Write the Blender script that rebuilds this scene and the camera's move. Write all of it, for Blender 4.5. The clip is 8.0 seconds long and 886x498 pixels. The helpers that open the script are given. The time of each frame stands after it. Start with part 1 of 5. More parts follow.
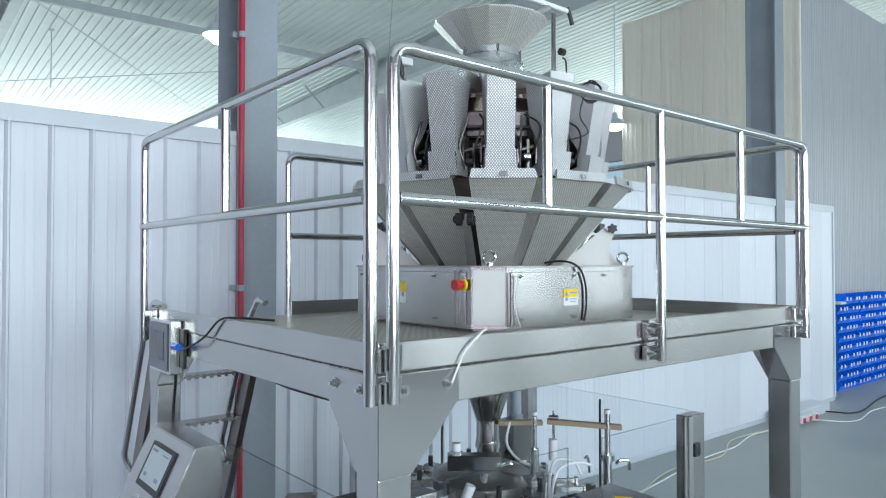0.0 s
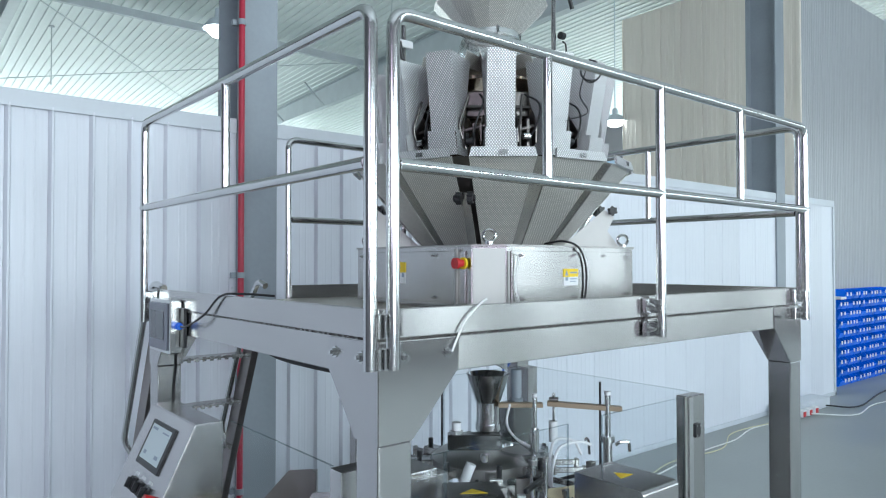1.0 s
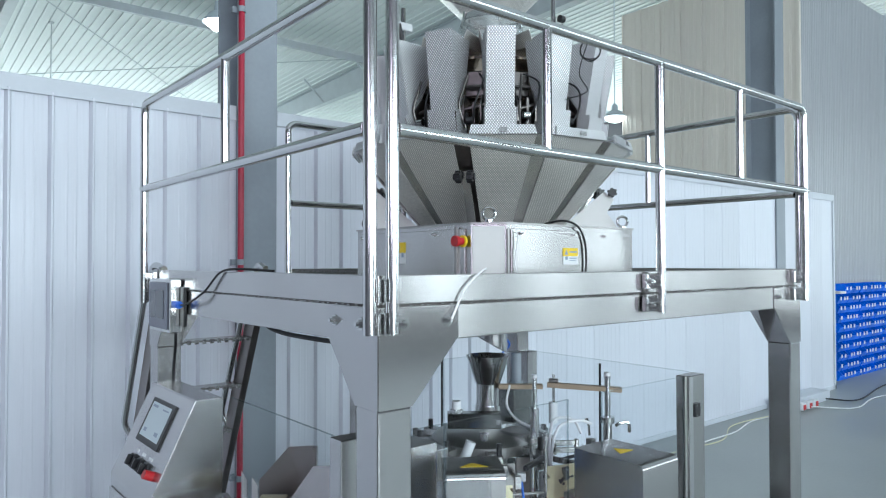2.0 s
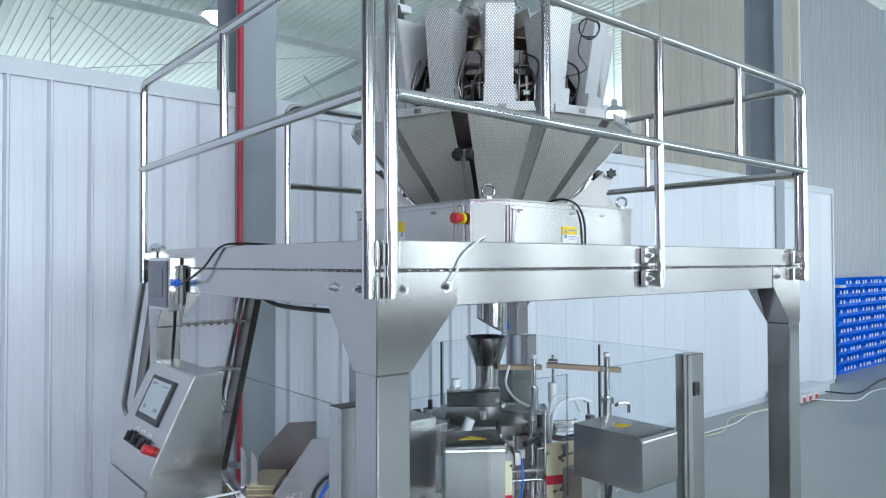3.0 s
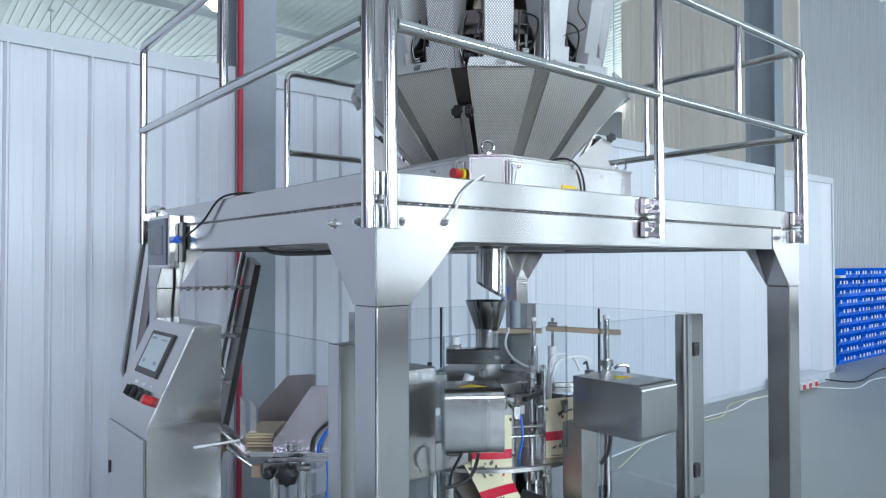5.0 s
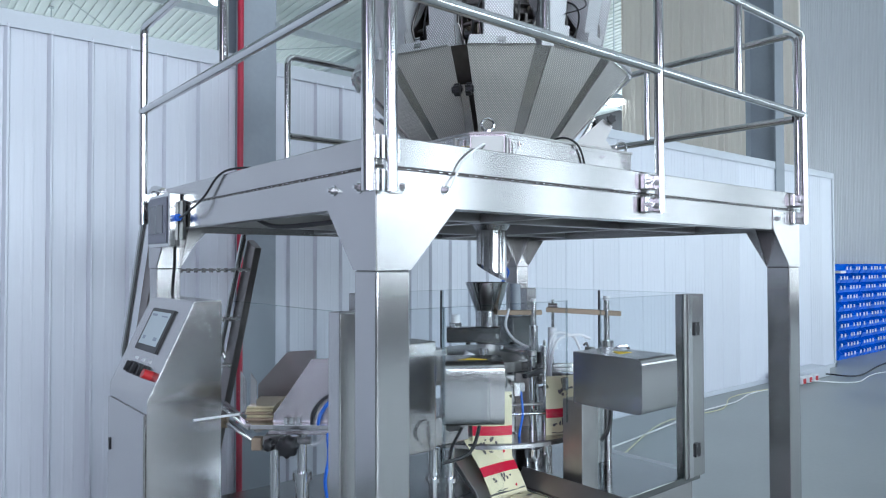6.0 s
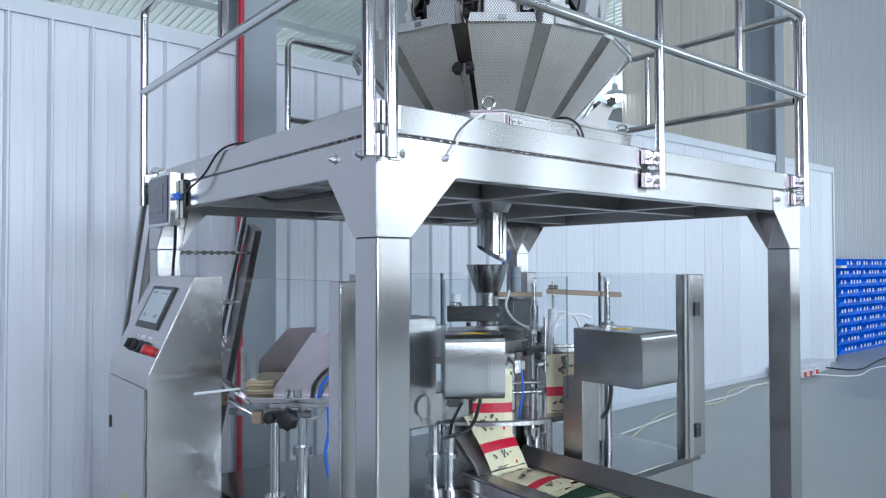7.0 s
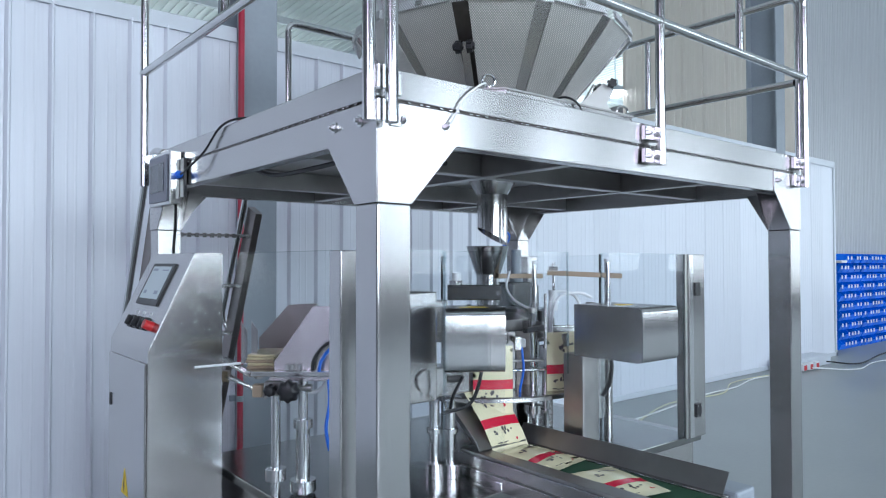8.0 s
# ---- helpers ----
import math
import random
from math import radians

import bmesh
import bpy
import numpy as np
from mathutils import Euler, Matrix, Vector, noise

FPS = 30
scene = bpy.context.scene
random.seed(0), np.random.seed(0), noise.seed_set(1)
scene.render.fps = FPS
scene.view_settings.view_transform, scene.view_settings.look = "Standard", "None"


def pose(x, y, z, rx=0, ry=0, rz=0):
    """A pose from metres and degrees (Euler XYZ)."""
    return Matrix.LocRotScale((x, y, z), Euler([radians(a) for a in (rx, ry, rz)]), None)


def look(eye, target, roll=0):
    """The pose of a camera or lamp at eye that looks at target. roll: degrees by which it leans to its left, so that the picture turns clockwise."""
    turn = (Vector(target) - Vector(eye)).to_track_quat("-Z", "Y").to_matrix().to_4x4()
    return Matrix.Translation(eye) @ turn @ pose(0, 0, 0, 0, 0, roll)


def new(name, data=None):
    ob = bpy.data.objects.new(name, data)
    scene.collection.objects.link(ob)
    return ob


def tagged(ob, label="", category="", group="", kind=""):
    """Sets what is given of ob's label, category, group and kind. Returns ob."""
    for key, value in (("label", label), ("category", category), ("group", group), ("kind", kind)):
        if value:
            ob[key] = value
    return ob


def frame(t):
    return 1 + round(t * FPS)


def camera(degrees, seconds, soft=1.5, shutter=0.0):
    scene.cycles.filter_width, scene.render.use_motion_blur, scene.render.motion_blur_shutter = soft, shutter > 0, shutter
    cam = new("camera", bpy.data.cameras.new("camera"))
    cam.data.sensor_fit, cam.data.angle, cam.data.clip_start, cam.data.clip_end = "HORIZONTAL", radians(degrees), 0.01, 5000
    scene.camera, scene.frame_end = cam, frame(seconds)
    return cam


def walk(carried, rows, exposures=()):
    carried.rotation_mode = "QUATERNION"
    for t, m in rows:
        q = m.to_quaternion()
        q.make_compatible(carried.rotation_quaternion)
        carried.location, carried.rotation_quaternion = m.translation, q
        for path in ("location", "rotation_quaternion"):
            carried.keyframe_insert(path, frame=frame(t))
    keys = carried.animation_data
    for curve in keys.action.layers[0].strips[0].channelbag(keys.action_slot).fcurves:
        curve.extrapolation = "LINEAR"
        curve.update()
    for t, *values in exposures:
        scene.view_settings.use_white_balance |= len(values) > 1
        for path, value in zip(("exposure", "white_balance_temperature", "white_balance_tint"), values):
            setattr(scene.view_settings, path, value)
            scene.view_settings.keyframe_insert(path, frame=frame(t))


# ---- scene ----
EXPOSE = -0.29
cam = camera(65.5, 8.0, soft=1.1)
METRES, EYE, TILT, LEAN, TURN = 0.75, 2.29, 1.1, 0.0, -39.5
ROWS = [
    (0.0, 0.0, 0.0, 0.0, 0.0, 0.0, -0.0),
    (0.5, -0.0001, -0.0001, -0.0597, 0.01, 0.01, -0.0),
    (1.0, 0.0003, -0.0003, -0.1226, 0.01, 0.03, 0.02),
    (1.5, 0.0006, -0.0015, -0.1825, 0.01, 0.03, 0.04),
    (3.0, 0.0051, -0.003, -0.3743, -0.01, 0.02, 0.15),
    (3.5, 0.0063, -0.0028, -0.4346, -0.02, 0.02, 0.16),
    (4.0, 0.0067, -0.0028, -0.5016, -0.02, 0.03, 0.16),
    (4.5, 0.0069, -0.0027, -0.5611, -0.02, 0.03, 0.13),
    (6.0, 0.0069, -0.0035, -0.755, 0.01, 0.13, 0.12),
    (6.5, 0.0067, -0.0029, -0.8149, 0.02, 0.12, 0.12),
    (7.0, 0.0066, -0.0034, -0.8762, 0.04, 0.11, 0.11),
    (7.5, 0.0062, -0.0035, -0.934, 0.05, 0.1, 0.1),
    (8.0, 0.0058, -0.0032, -0.9999, 0.07, 0.11, 0.11),
]
walk(cam, [(t, pose(0, 0, EYE, TILT, LEAN, TURN) @ pose(METRES * x, METRES * y, METRES * z, 90 + pitch, roll, yaw)) for t, x, y, z, yaw, pitch, roll in ROWS],
     exposures=[(0.0, EXPOSE + 0.02, 6080, 6), (3.5, EXPOSE, 5950, 8), (8.0, EXPOSE - 0.02, 5850, 11)])


# ---- world and light ----
world = bpy.data.worlds.new("world")
scene.world = world
world.use_nodes = True
wn = world.node_tree.nodes
sky = wn.new("ShaderNodeTexSky")
sky.sky_type = "NISHITA"
sky.sun_disc = False
sky.sun_elevation = radians(45)
sky.sun_rotation = radians(200)
world.node_tree.links.new(sky.outputs[0], wn["Background"].inputs[0])
wn["Background"].inputs[1].default_value = 0.12


def area(name, eye, target, sx, sy, watts, colour):
    data = bpy.data.lights.new(name, "AREA")
    data.shape, data.size, data.size_y, data.energy, data.color = "RECTANGLE", sx, sy, watts, colour
    ob = new(name, data)
    ob.matrix_world = look(eye, target)
    return tagged(ob, "area light added at an unseen window opening", "window light", kind="structure")


DAY = (0.88, 0.97, 0.99)
ROSY = (0.97, 0.83, 1.0)
for x in (-3.0, -0.9, 1.2, 3.0):
    area("daylight_area", (x, -8.95, 3.2), (x + 0.3, 0, 2.8), 1.3, 3.8, 285, DAY)
area("daylight_area", (6.4, -8.95, 4.4), (6.4, 0, 3.6), 3.0, 2.6, 200, DAY)
for x in (9.9, 13.6, 17.3, 20.4):
    area("daylight_area", (x, -8.95, 3.5), (x, 0, 3.3), 1.5, 4.4, 160, DAY)
# unseen rosy west light, added to brighten the cream wall and left hoppers
area("daylight_area", (-6.95, -5.2, 4.3), (0, -5.2, 4.0), 6.2, 2.4, 300, ROSY)
area("daylight_area", (21.9, -2.5, 3.2), (0, -2.5, 3.2), 10.6, 5.0, 380, DAY)
# unseen east and north lights, added to brighten the roof
area("daylight_area", (21.9, 14, 5.1), (0, 14, 6.3), 11.6, 2.0, 1150, (0.90, 1.0, 0.97))
area("daylight_area", (6.5, 31.85, 4.7), (6.5, 0, 6.6), 22, 3.2, 3400, (0.90, 1.0, 0.97))


# ---- materials ----
def mat(name, colour, rough=0.5, metal=0.0, grain=0.0, grain_scale=40, stretch=(1, 1, 1), bump=0.0, stain=0.0, stain_scale=3, rough_var=0.0, uv=False, rand=0.0, coat=0.0, brushed=None):
    m = bpy.data.materials.new(name)
    m.use_nodes = True
    n, l = m.node_tree.nodes, m.node_tree.links
    p = n["Principled BSDF"]
    p.inputs["Roughness"].default_value = rough
    p.inputs["Metallic"].default_value = metal
    p.inputs["Coat Weight"].default_value = coat
    tc = n.new("ShaderNodeTexCoord")
    mp = n.new("ShaderNodeMapping")
    mp.inputs["Scale"].default_value = stretch
    l.new(tc.outputs["UV" if uv else "Object"], mp.inputs["Vector"])
    fine = n.new("ShaderNodeTexNoise")
    fine.inputs["Scale"].default_value = grain_scale
    fine.inputs["Detail"].default_value = 4
    l.new(mp.outputs[0], fine.inputs["Vector"])
    big = n.new("ShaderNodeTexNoise")
    big.inputs["Scale"].default_value = stain_scale
    big.inputs["Detail"].default_value = 3
    l.new(tc.outputs["Object"], big.inputs["Vector"])
    a = n.new("ShaderNodeMapRange")
    a.inputs[3].default_value, a.inputs[4].default_value = 1 - grain, 1 + grain
    l.new(fine.outputs[0], a.inputs[0])
    b = n.new("ShaderNodeMapRange")
    b.interpolation_type = "SMOOTHSTEP"
    b.inputs[1].default_value, b.inputs[2].default_value = 0.1, 0.9
    b.inputs[3].default_value, b.inputs[4].default_value = 1 - stain, 1 + stain * 0.5
    l.new(big.outputs[0], b.inputs[0])
    mul = n.new("ShaderNodeMath")
    mul.operation = "MULTIPLY"
    l.new(a.outputs[0], mul.inputs[0])
    l.new(b.outputs[0], mul.inputs[1])
    last = mul.outputs[0]
    if rand:
        oi = n.new("ShaderNodeObjectInfo")
        r = n.new("ShaderNodeMapRange")
        r.inputs[3].default_value, r.inputs[4].default_value = 1 - rand, 1 + rand
        l.new(oi.outputs["Random"], r.inputs[0])
        m2 = n.new("ShaderNodeMath")
        m2.operation = "MULTIPLY"
        l.new(last, m2.inputs[0])
        l.new(r.outputs[0], m2.inputs[1])
        last = m2.outputs[0]
    vm = n.new("ShaderNodeVectorMath")
    vm.operation = "SCALE"
    vm.inputs[0].default_value = colour
    l.new(last, vm.inputs["Scale"])
    l.new(vm.outputs[0], p.inputs["Base Color"])
    if rough_var:
        rr = n.new("ShaderNodeMapRange")
        rr.interpolation_type = "SMOOTHSTEP"
        rr.inputs[1].default_value, rr.inputs[2].default_value = 0.1, 0.9
        rr.inputs[3].default_value, rr.inputs[4].default_value = rough - rough_var, rough + rough_var
        l.new(big.outputs[0], rr.inputs[0])
        l.new(rr.outputs[0], p.inputs["Roughness"])
    if brushed is not None:
        tg = n.new("ShaderNodeTangent")
        tg.direction_type = "UV_MAP"
        l.new(tg.outputs[0], p.inputs["Tangent"])
        p.inputs["Anisotropic"].default_value = 0.8
        p.inputs["Anisotropic Rotation"].default_value = brushed
    if bump:
        bp = n.new("ShaderNodeBump")
        bp.inputs["Strength"].default_value = bump
        bp.inputs["Distance"].default_value = 0.002
        l.new(fine.outputs[0], bp.inputs["Height"])
        l.new(bp.outputs[0], p.inputs["Normal"])
    return m


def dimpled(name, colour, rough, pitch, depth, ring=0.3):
    """Stainless sheet with a raised dot pattern in staggered rows, its glints and shade painted in colour."""
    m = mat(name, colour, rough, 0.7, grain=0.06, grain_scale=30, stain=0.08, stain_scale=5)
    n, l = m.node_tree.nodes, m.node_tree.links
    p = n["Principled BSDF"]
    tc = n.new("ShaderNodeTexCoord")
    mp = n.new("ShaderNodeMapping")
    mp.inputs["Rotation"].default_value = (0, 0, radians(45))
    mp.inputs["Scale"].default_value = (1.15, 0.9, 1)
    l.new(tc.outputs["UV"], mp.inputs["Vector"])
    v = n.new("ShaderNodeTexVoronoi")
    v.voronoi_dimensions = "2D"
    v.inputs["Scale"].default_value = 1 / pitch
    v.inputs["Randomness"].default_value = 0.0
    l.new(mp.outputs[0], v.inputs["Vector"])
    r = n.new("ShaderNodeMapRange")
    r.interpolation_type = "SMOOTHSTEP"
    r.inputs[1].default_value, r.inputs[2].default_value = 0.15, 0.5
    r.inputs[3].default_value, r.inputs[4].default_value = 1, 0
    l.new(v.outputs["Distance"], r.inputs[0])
    # darker field, brighter dots: glint and hollow shade put into the colour
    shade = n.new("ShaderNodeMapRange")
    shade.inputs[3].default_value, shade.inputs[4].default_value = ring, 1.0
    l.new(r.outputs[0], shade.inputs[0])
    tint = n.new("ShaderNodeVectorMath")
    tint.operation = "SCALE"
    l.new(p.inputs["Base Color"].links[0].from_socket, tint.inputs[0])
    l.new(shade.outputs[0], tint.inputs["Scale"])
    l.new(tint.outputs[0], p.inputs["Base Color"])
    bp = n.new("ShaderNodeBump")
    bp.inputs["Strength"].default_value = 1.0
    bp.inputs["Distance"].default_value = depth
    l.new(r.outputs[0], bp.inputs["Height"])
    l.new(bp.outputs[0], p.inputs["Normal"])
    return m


def glow(name, colour, strength):
    m = bpy.data.materials.new(name)
    m.use_nodes = True
    p = m.node_tree.nodes["Principled BSDF"]
    p.inputs["Base Color"].default_value = (*colour, 1)
    p.inputs["Emission Color"].default_value = (*colour, 1)
    p.inputs["Emission Strength"].default_value = strength
    return m


def glassy(name, tint, rough=0.02, gloss=0.035):
    """A clear thin sheet: mostly see-through with a glossy surface."""
    m = bpy.data.materials.new(name)
    m.use_nodes = True
    n, l = m.node_tree.nodes, m.node_tree.links
    n.remove(n["Principled BSDF"])
    t, g, mx, fr = n.new("ShaderNodeBsdfTransparent"), n.new("ShaderNodeBsdfGlossy"), n.new("ShaderNodeMixShader"), n.new("ShaderNodeLayerWeight")
    curve, gain = n.new("ShaderNodeMath"), n.new("ShaderNodeMapRange")
    curve.operation = "POWER"
    curve.inputs[1].default_value = 5.0
    gain.inputs[3].default_value, gain.inputs[4].default_value = gloss, 0.3
    t.inputs[0].default_value = (*tint, 1)
    g.inputs["Roughness"].default_value = rough
    l.new(fr.outputs["Facing"], curve.inputs[0])
    l.new(curve.outputs[0], gain.inputs[0])
    l.new(gain.outputs[0], mx.inputs[0])
    l.new(t.outputs[0], mx.inputs[1])
    l.new(g.outputs[0], mx.inputs[2])
    l.new(mx.outputs[0], n["Material Output"].inputs[0])
    return m


STEEL = mat("brushed_steel", (0.50, 0.49, 0.485), 0.26, 1.0, grain=0.09, grain_scale=5, stretch=(1.0, 70, 1), stain=0.07, stain_scale=2.2, uv=True, brushed=0.25)
STEEL_V = mat("brushed_steel_upright", (0.50, 0.49, 0.49), 0.22, 1.0, grain=0.09, grain_scale=5, stretch=(70, 1.0, 1), stain=0.07, stain_scale=3.0, uv=True, brushed=0.0)
STEEL_TABLE = mat("smooth_steel_plate", (0.26, 0.265, 0.26), 0.16, 1.0, grain=0.05, grain_scale=20, stain=0.2, stain_scale=3, rough_var=0.06)
# near-black colour in place of the shade in gaps and between hoppers
STEEL_BLACK = mat("recess_dark_steel", (0.13, 0.12, 0.115), 0.35, 1.0, grain=0.2, grain_scale=25, stain=0.3, stain_scale=9)
STEEL_BROWN = mat("brown_steel", (0.30, 0.27, 0.26), 0.34, 1.0, grain=0.1, stain=0.2)
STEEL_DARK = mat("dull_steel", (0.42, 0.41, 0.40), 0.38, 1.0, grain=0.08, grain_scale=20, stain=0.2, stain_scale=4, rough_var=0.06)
BRONZED = mat("warm_polished_drum", (0.40, 0.33, 0.27), 0.16, 1.0, grain=0.05, stain=0.15)
POLISHED = mat("polished_steel_tube", (0.62, 0.62, 0.62), 0.17, 1.0, grain=0.03, grain_scale=60, stain=0.05, rough_var=0.04)
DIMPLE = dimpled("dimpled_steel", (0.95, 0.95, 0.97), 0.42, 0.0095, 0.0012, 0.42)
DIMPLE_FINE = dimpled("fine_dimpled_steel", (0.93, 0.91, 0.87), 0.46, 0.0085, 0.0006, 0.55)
WALL = mat("painted_wall_sheet", (0.70, 0.72, 0.785), 0.34, 0.0, grain=0.05, grain_scale=30, stretch=(3, 3, 0.1), stain=0.05, stain_scale=0.8, rough_var=0.06, rand=0.05)
# walls out of view, darkened so the steel reflects more contrast
HALL = mat("dark_contrast_sheet", (0.13, 0.125, 0.14), 0.55, 0.0, grain=0.03, grain_scale=20, stain=0.1, stain_scale=0.4)
TRIM = mat("painted_flashing", (0.60, 0.63, 0.68), 0.38, 0.0, grain=0.03, stain=0.08, stain_scale=1.5)
CREAM = mat("cream_wall_sheet", (0.82, 0.755, 0.675), 0.5, 0.0, grain=0.03, grain_scale=20, stretch=(3, 3, 0.1), stain=0.10, stain_scale=0.5)
BLUEWALL = mat("grey_blue_wall_sheet", (0.47, 0.485, 0.51), 0.36, 0.0, grain=0.03, grain_scale=20, stretch=(3, 3, 0.1), stain=0.07, stain_scale=0.5)
COLUMN = mat("grey_blue_column_paint", (0.30, 0.335, 0.375), 0.45, 0.0, grain=0.06, grain_scale=30, stain=0.12, stain_scale=2)
ROOF = mat("white_roof_sheet", (0.78, 0.82, 0.82), 0.5, 0.0, grain=0.02, grain_scale=30, stain=0.08, stain_scale=0.5)
RAFTER = mat("grey_rafter_paint", (0.52, 0.56, 0.59), 0.5, 0.0, grain=0.05, stain=0.1)
FLOOR = mat("sealed_concrete_floor", (0.345, 0.365, 0.36), 0.44, 0.0, grain=0.06, grain_scale=25, stain=0.16, stain_scale=0.8, rough_var=0.08, bump=0.05)
RED = mat("red_pipe_paint", (0.43, 0.018, 0.05), 0.35, 0.0, grain=0.08, grain_scale=25, stain=0.2, stain_scale=6)
BLACK = mat("black_plastic", (0.015, 0.015, 0.017), 0.4, 0.0, grain=0.15, grain_scale=60)
RUBBER = mat("black_cable", (0.012, 0.012, 0.014), 0.5)
WHITEP = mat("white_plastic", (0.75, 0.76, 0.78), 0.45, 0.0, grain=0.03)
CREAMPAINT = mat("white_painted_metal", (0.72, 0.71, 0.69), 0.4, 0.0, grain=0.02, stain=0.05)
BLUEP = mat("blue_crate_plastic", (0.010, 0.19, 0.92), 0.35, 0.0, grain=0.05, rand=0.15)
BLUEHOSE = mat("blue_hose", (0.02, 0.16, 0.75), 0.35)
BEZEL = mat("grey_plastic_bezel", (0.22, 0.23, 0.28), 0.4, grain=0.05)
ESTOP = mat("red_button_plastic", (0.50, 0.02, 0.025), 0.35)
YELLOW = mat("yellow_label", (0.85, 0.60, 0.02), 0.5)
BELT = mat("green_conveyor_belt", (0.02, 0.07, 0.035), 0.55, 0.0, grain=0.1, grain_scale=80)
BAG = mat("cream_bag_film", (0.78, 0.72, 0.48), 0.25, 0.0, grain=0.03, grain_scale=20, stain=0.06, coat=0.3)
POUCH = mat("kraft_pouch_film", (0.50, 0.43, 0.27), 0.4, 0.0, grain=0.12, grain_scale=60, stain=0.25, stain_scale=25)
BAGRED = mat("red_bag_film", (0.62, 0.015, 0.05), 0.22, 0.0, stain=0.1, coat=0.3)
BAGDARK = mat("dark_bag_print", (0.10, 0.09, 0.09), 0.4)
SCREEN = mat("dark_screen", (0.08, 0.09, 0.11), 0.12)
SCREEN_ON = glow("lit_screen", (0.45, 0.52, 0.55), 0.25)
SCREENBAR = mat("screen_bar_print", (0.25, 0.32, 0.42), 0.3)
BRASS = mat("tan_plate", (0.36, 0.28, 0.20), 0.4, 0.3, grain=0.1)
ACRYLIC = glassy("clear_acrylic", (0.965, 0.975, 0.98), 0.015, 0.014)
FILM = glassy("clear_plastic_collar", (0.86, 0.88, 0.90), 0.10, 0.42)
EDGE = glassy("acrylic_edge", (0.82, 0.86, 0.87), 0.1, 0.08)
LAMPWHITE = glow("lamp_glow", (0.95, 1.0, 1.0), 14.0)
LAMPSHADE = mat("lamp_shade_enamel", (0.55, 0.62, 0.68), 0.4)
CABLE_Y = mat("pale_yellow_cable", (0.62, 0.60, 0.40), 0.45)
CABLE_W = mat("white_cable", (0.75, 0.76, 0.76), 0.4)
TREAD = dimpled("checker_deck_plate", (0.62, 0.58, 0.50), 0.34, 0.026, 0.003, 0.7)


# ---- mesh helpers ----
def finish(bm, name, material):
    """Turns a bmesh into mesh data with metre-sized texture coordinates laid on every face."""
    bmesh.ops.recalc_face_normals(bm, faces=bm.faces)
    uv = bm.loops.layers.uv.new("uv")
    for f in bm.faces:
        n = f.normal
        u = Vector((0, 0, 1)).cross(n)
        u = u.normalized() if u.length > 0.05 else Vector((1, 0, 0))
        v = n.cross(u)
        for lp in f.loops:
            lp[uv].uv = (lp.vert.co.dot(u), lp.vert.co.dot(v))
    me = bpy.data.meshes.new(name)
    bm.to_mesh(me)
    bm.free()
    for one in material if isinstance(material, (list, tuple)) else (material,):
        me.materials.append(one)
    return me


def part(name, bm, material, parent=None, label="", smooth=False):
    me = finish(bm, name, material)
    if smooth:
        me.shade_smooth()
        me.set_sharp_from_angle(angle=radians(40))
    ob = new(name, me)
    if parent:
        ob.parent = parent
    return tagged(ob, label)


def thing(name, label, category, group="", kind=""):
    return tagged(new(name), label, category, group, kind)


def B():
    return bmesh.new()


def box(bm, x0, x1, y0, y1, z0, z1, bevel=0.0, seg=1, m=None):
    verts = bmesh.ops.create_cube(bm, size=1, matrix=Matrix.LocRotScale(((x0 + x1) / 2, (y0 + y1) / 2, (z0 + z1) / 2), None, (abs(x1 - x0), abs(y1 - y0), abs(z1 - z0))))["verts"]
    if bevel:
        edges = list({e for v in verts for e in v.link_edges})
        out = bmesh.ops.bevel(bm, geom=edges, offset=bevel, segments=seg, affect="EDGES", profile=0.5)
        verts = list(set(out["verts"]) | {v for v in verts if v.is_valid})
    if m is not None:
        bmesh.ops.transform(bm, matrix=m, verts=[v for v in verts if v.is_valid])
    return bm


def prism(bm, poly, axis, a, b):
    """A flat outline drawn out from a to b along an axis; outline pairs are the other two axes in order."""
    def place(p, h):
        return {"x": (h, p[0], p[1]), "y": (p[0], h, p[1]), "z": (p[0], p[1], h)}[axis]
    lo, hi = [bm.verts.new(place(p, a)) for p in poly], [bm.verts.new(place(p, b)) for p in poly]
    bm.faces.new(lo), bm.faces.new(hi[::-1])
    for i in range(len(poly)):
        j = (i + 1) % len(poly)
        bm.faces.new((lo[i], hi[i], hi[j], lo[j]))
    return bm


def rod(bm, p, q, r, r2=None, seg=14):
    p, q = Vector(p), Vector(q)
    d = q - p
    m = Matrix.Translation((p + q) / 2) @ d.to_track_quat("Z", "Y").to_matrix().to_4x4()
    bmesh.ops.create_cone(bm, cap_ends=True, segments=seg, radius1=r, radius2=r if r2 is None else r2, depth=d.length, matrix=m)
    return bm


def rounded(points, radius, steps=5):
    """The polyline with its corners rounded."""
    pts = [Vector(p) for p in points]
    out = [pts[0]]
    for i in range(1, len(pts) - 1):
        a, b, c = pts[i - 1], pts[i], pts[i + 1]
        r = min(radius, (a - b).length * 0.49, (c - b).length * 0.49)
        s, e = b + (a - b).normalized() * r, b + (c - b).normalized() * r
        for k in range(steps + 1):
            t = k / steps
            out.append(s * (1 - t) ** 2 + b * 2 * t * (1 - t) + e * t * t)
    return out + [pts[-1]]


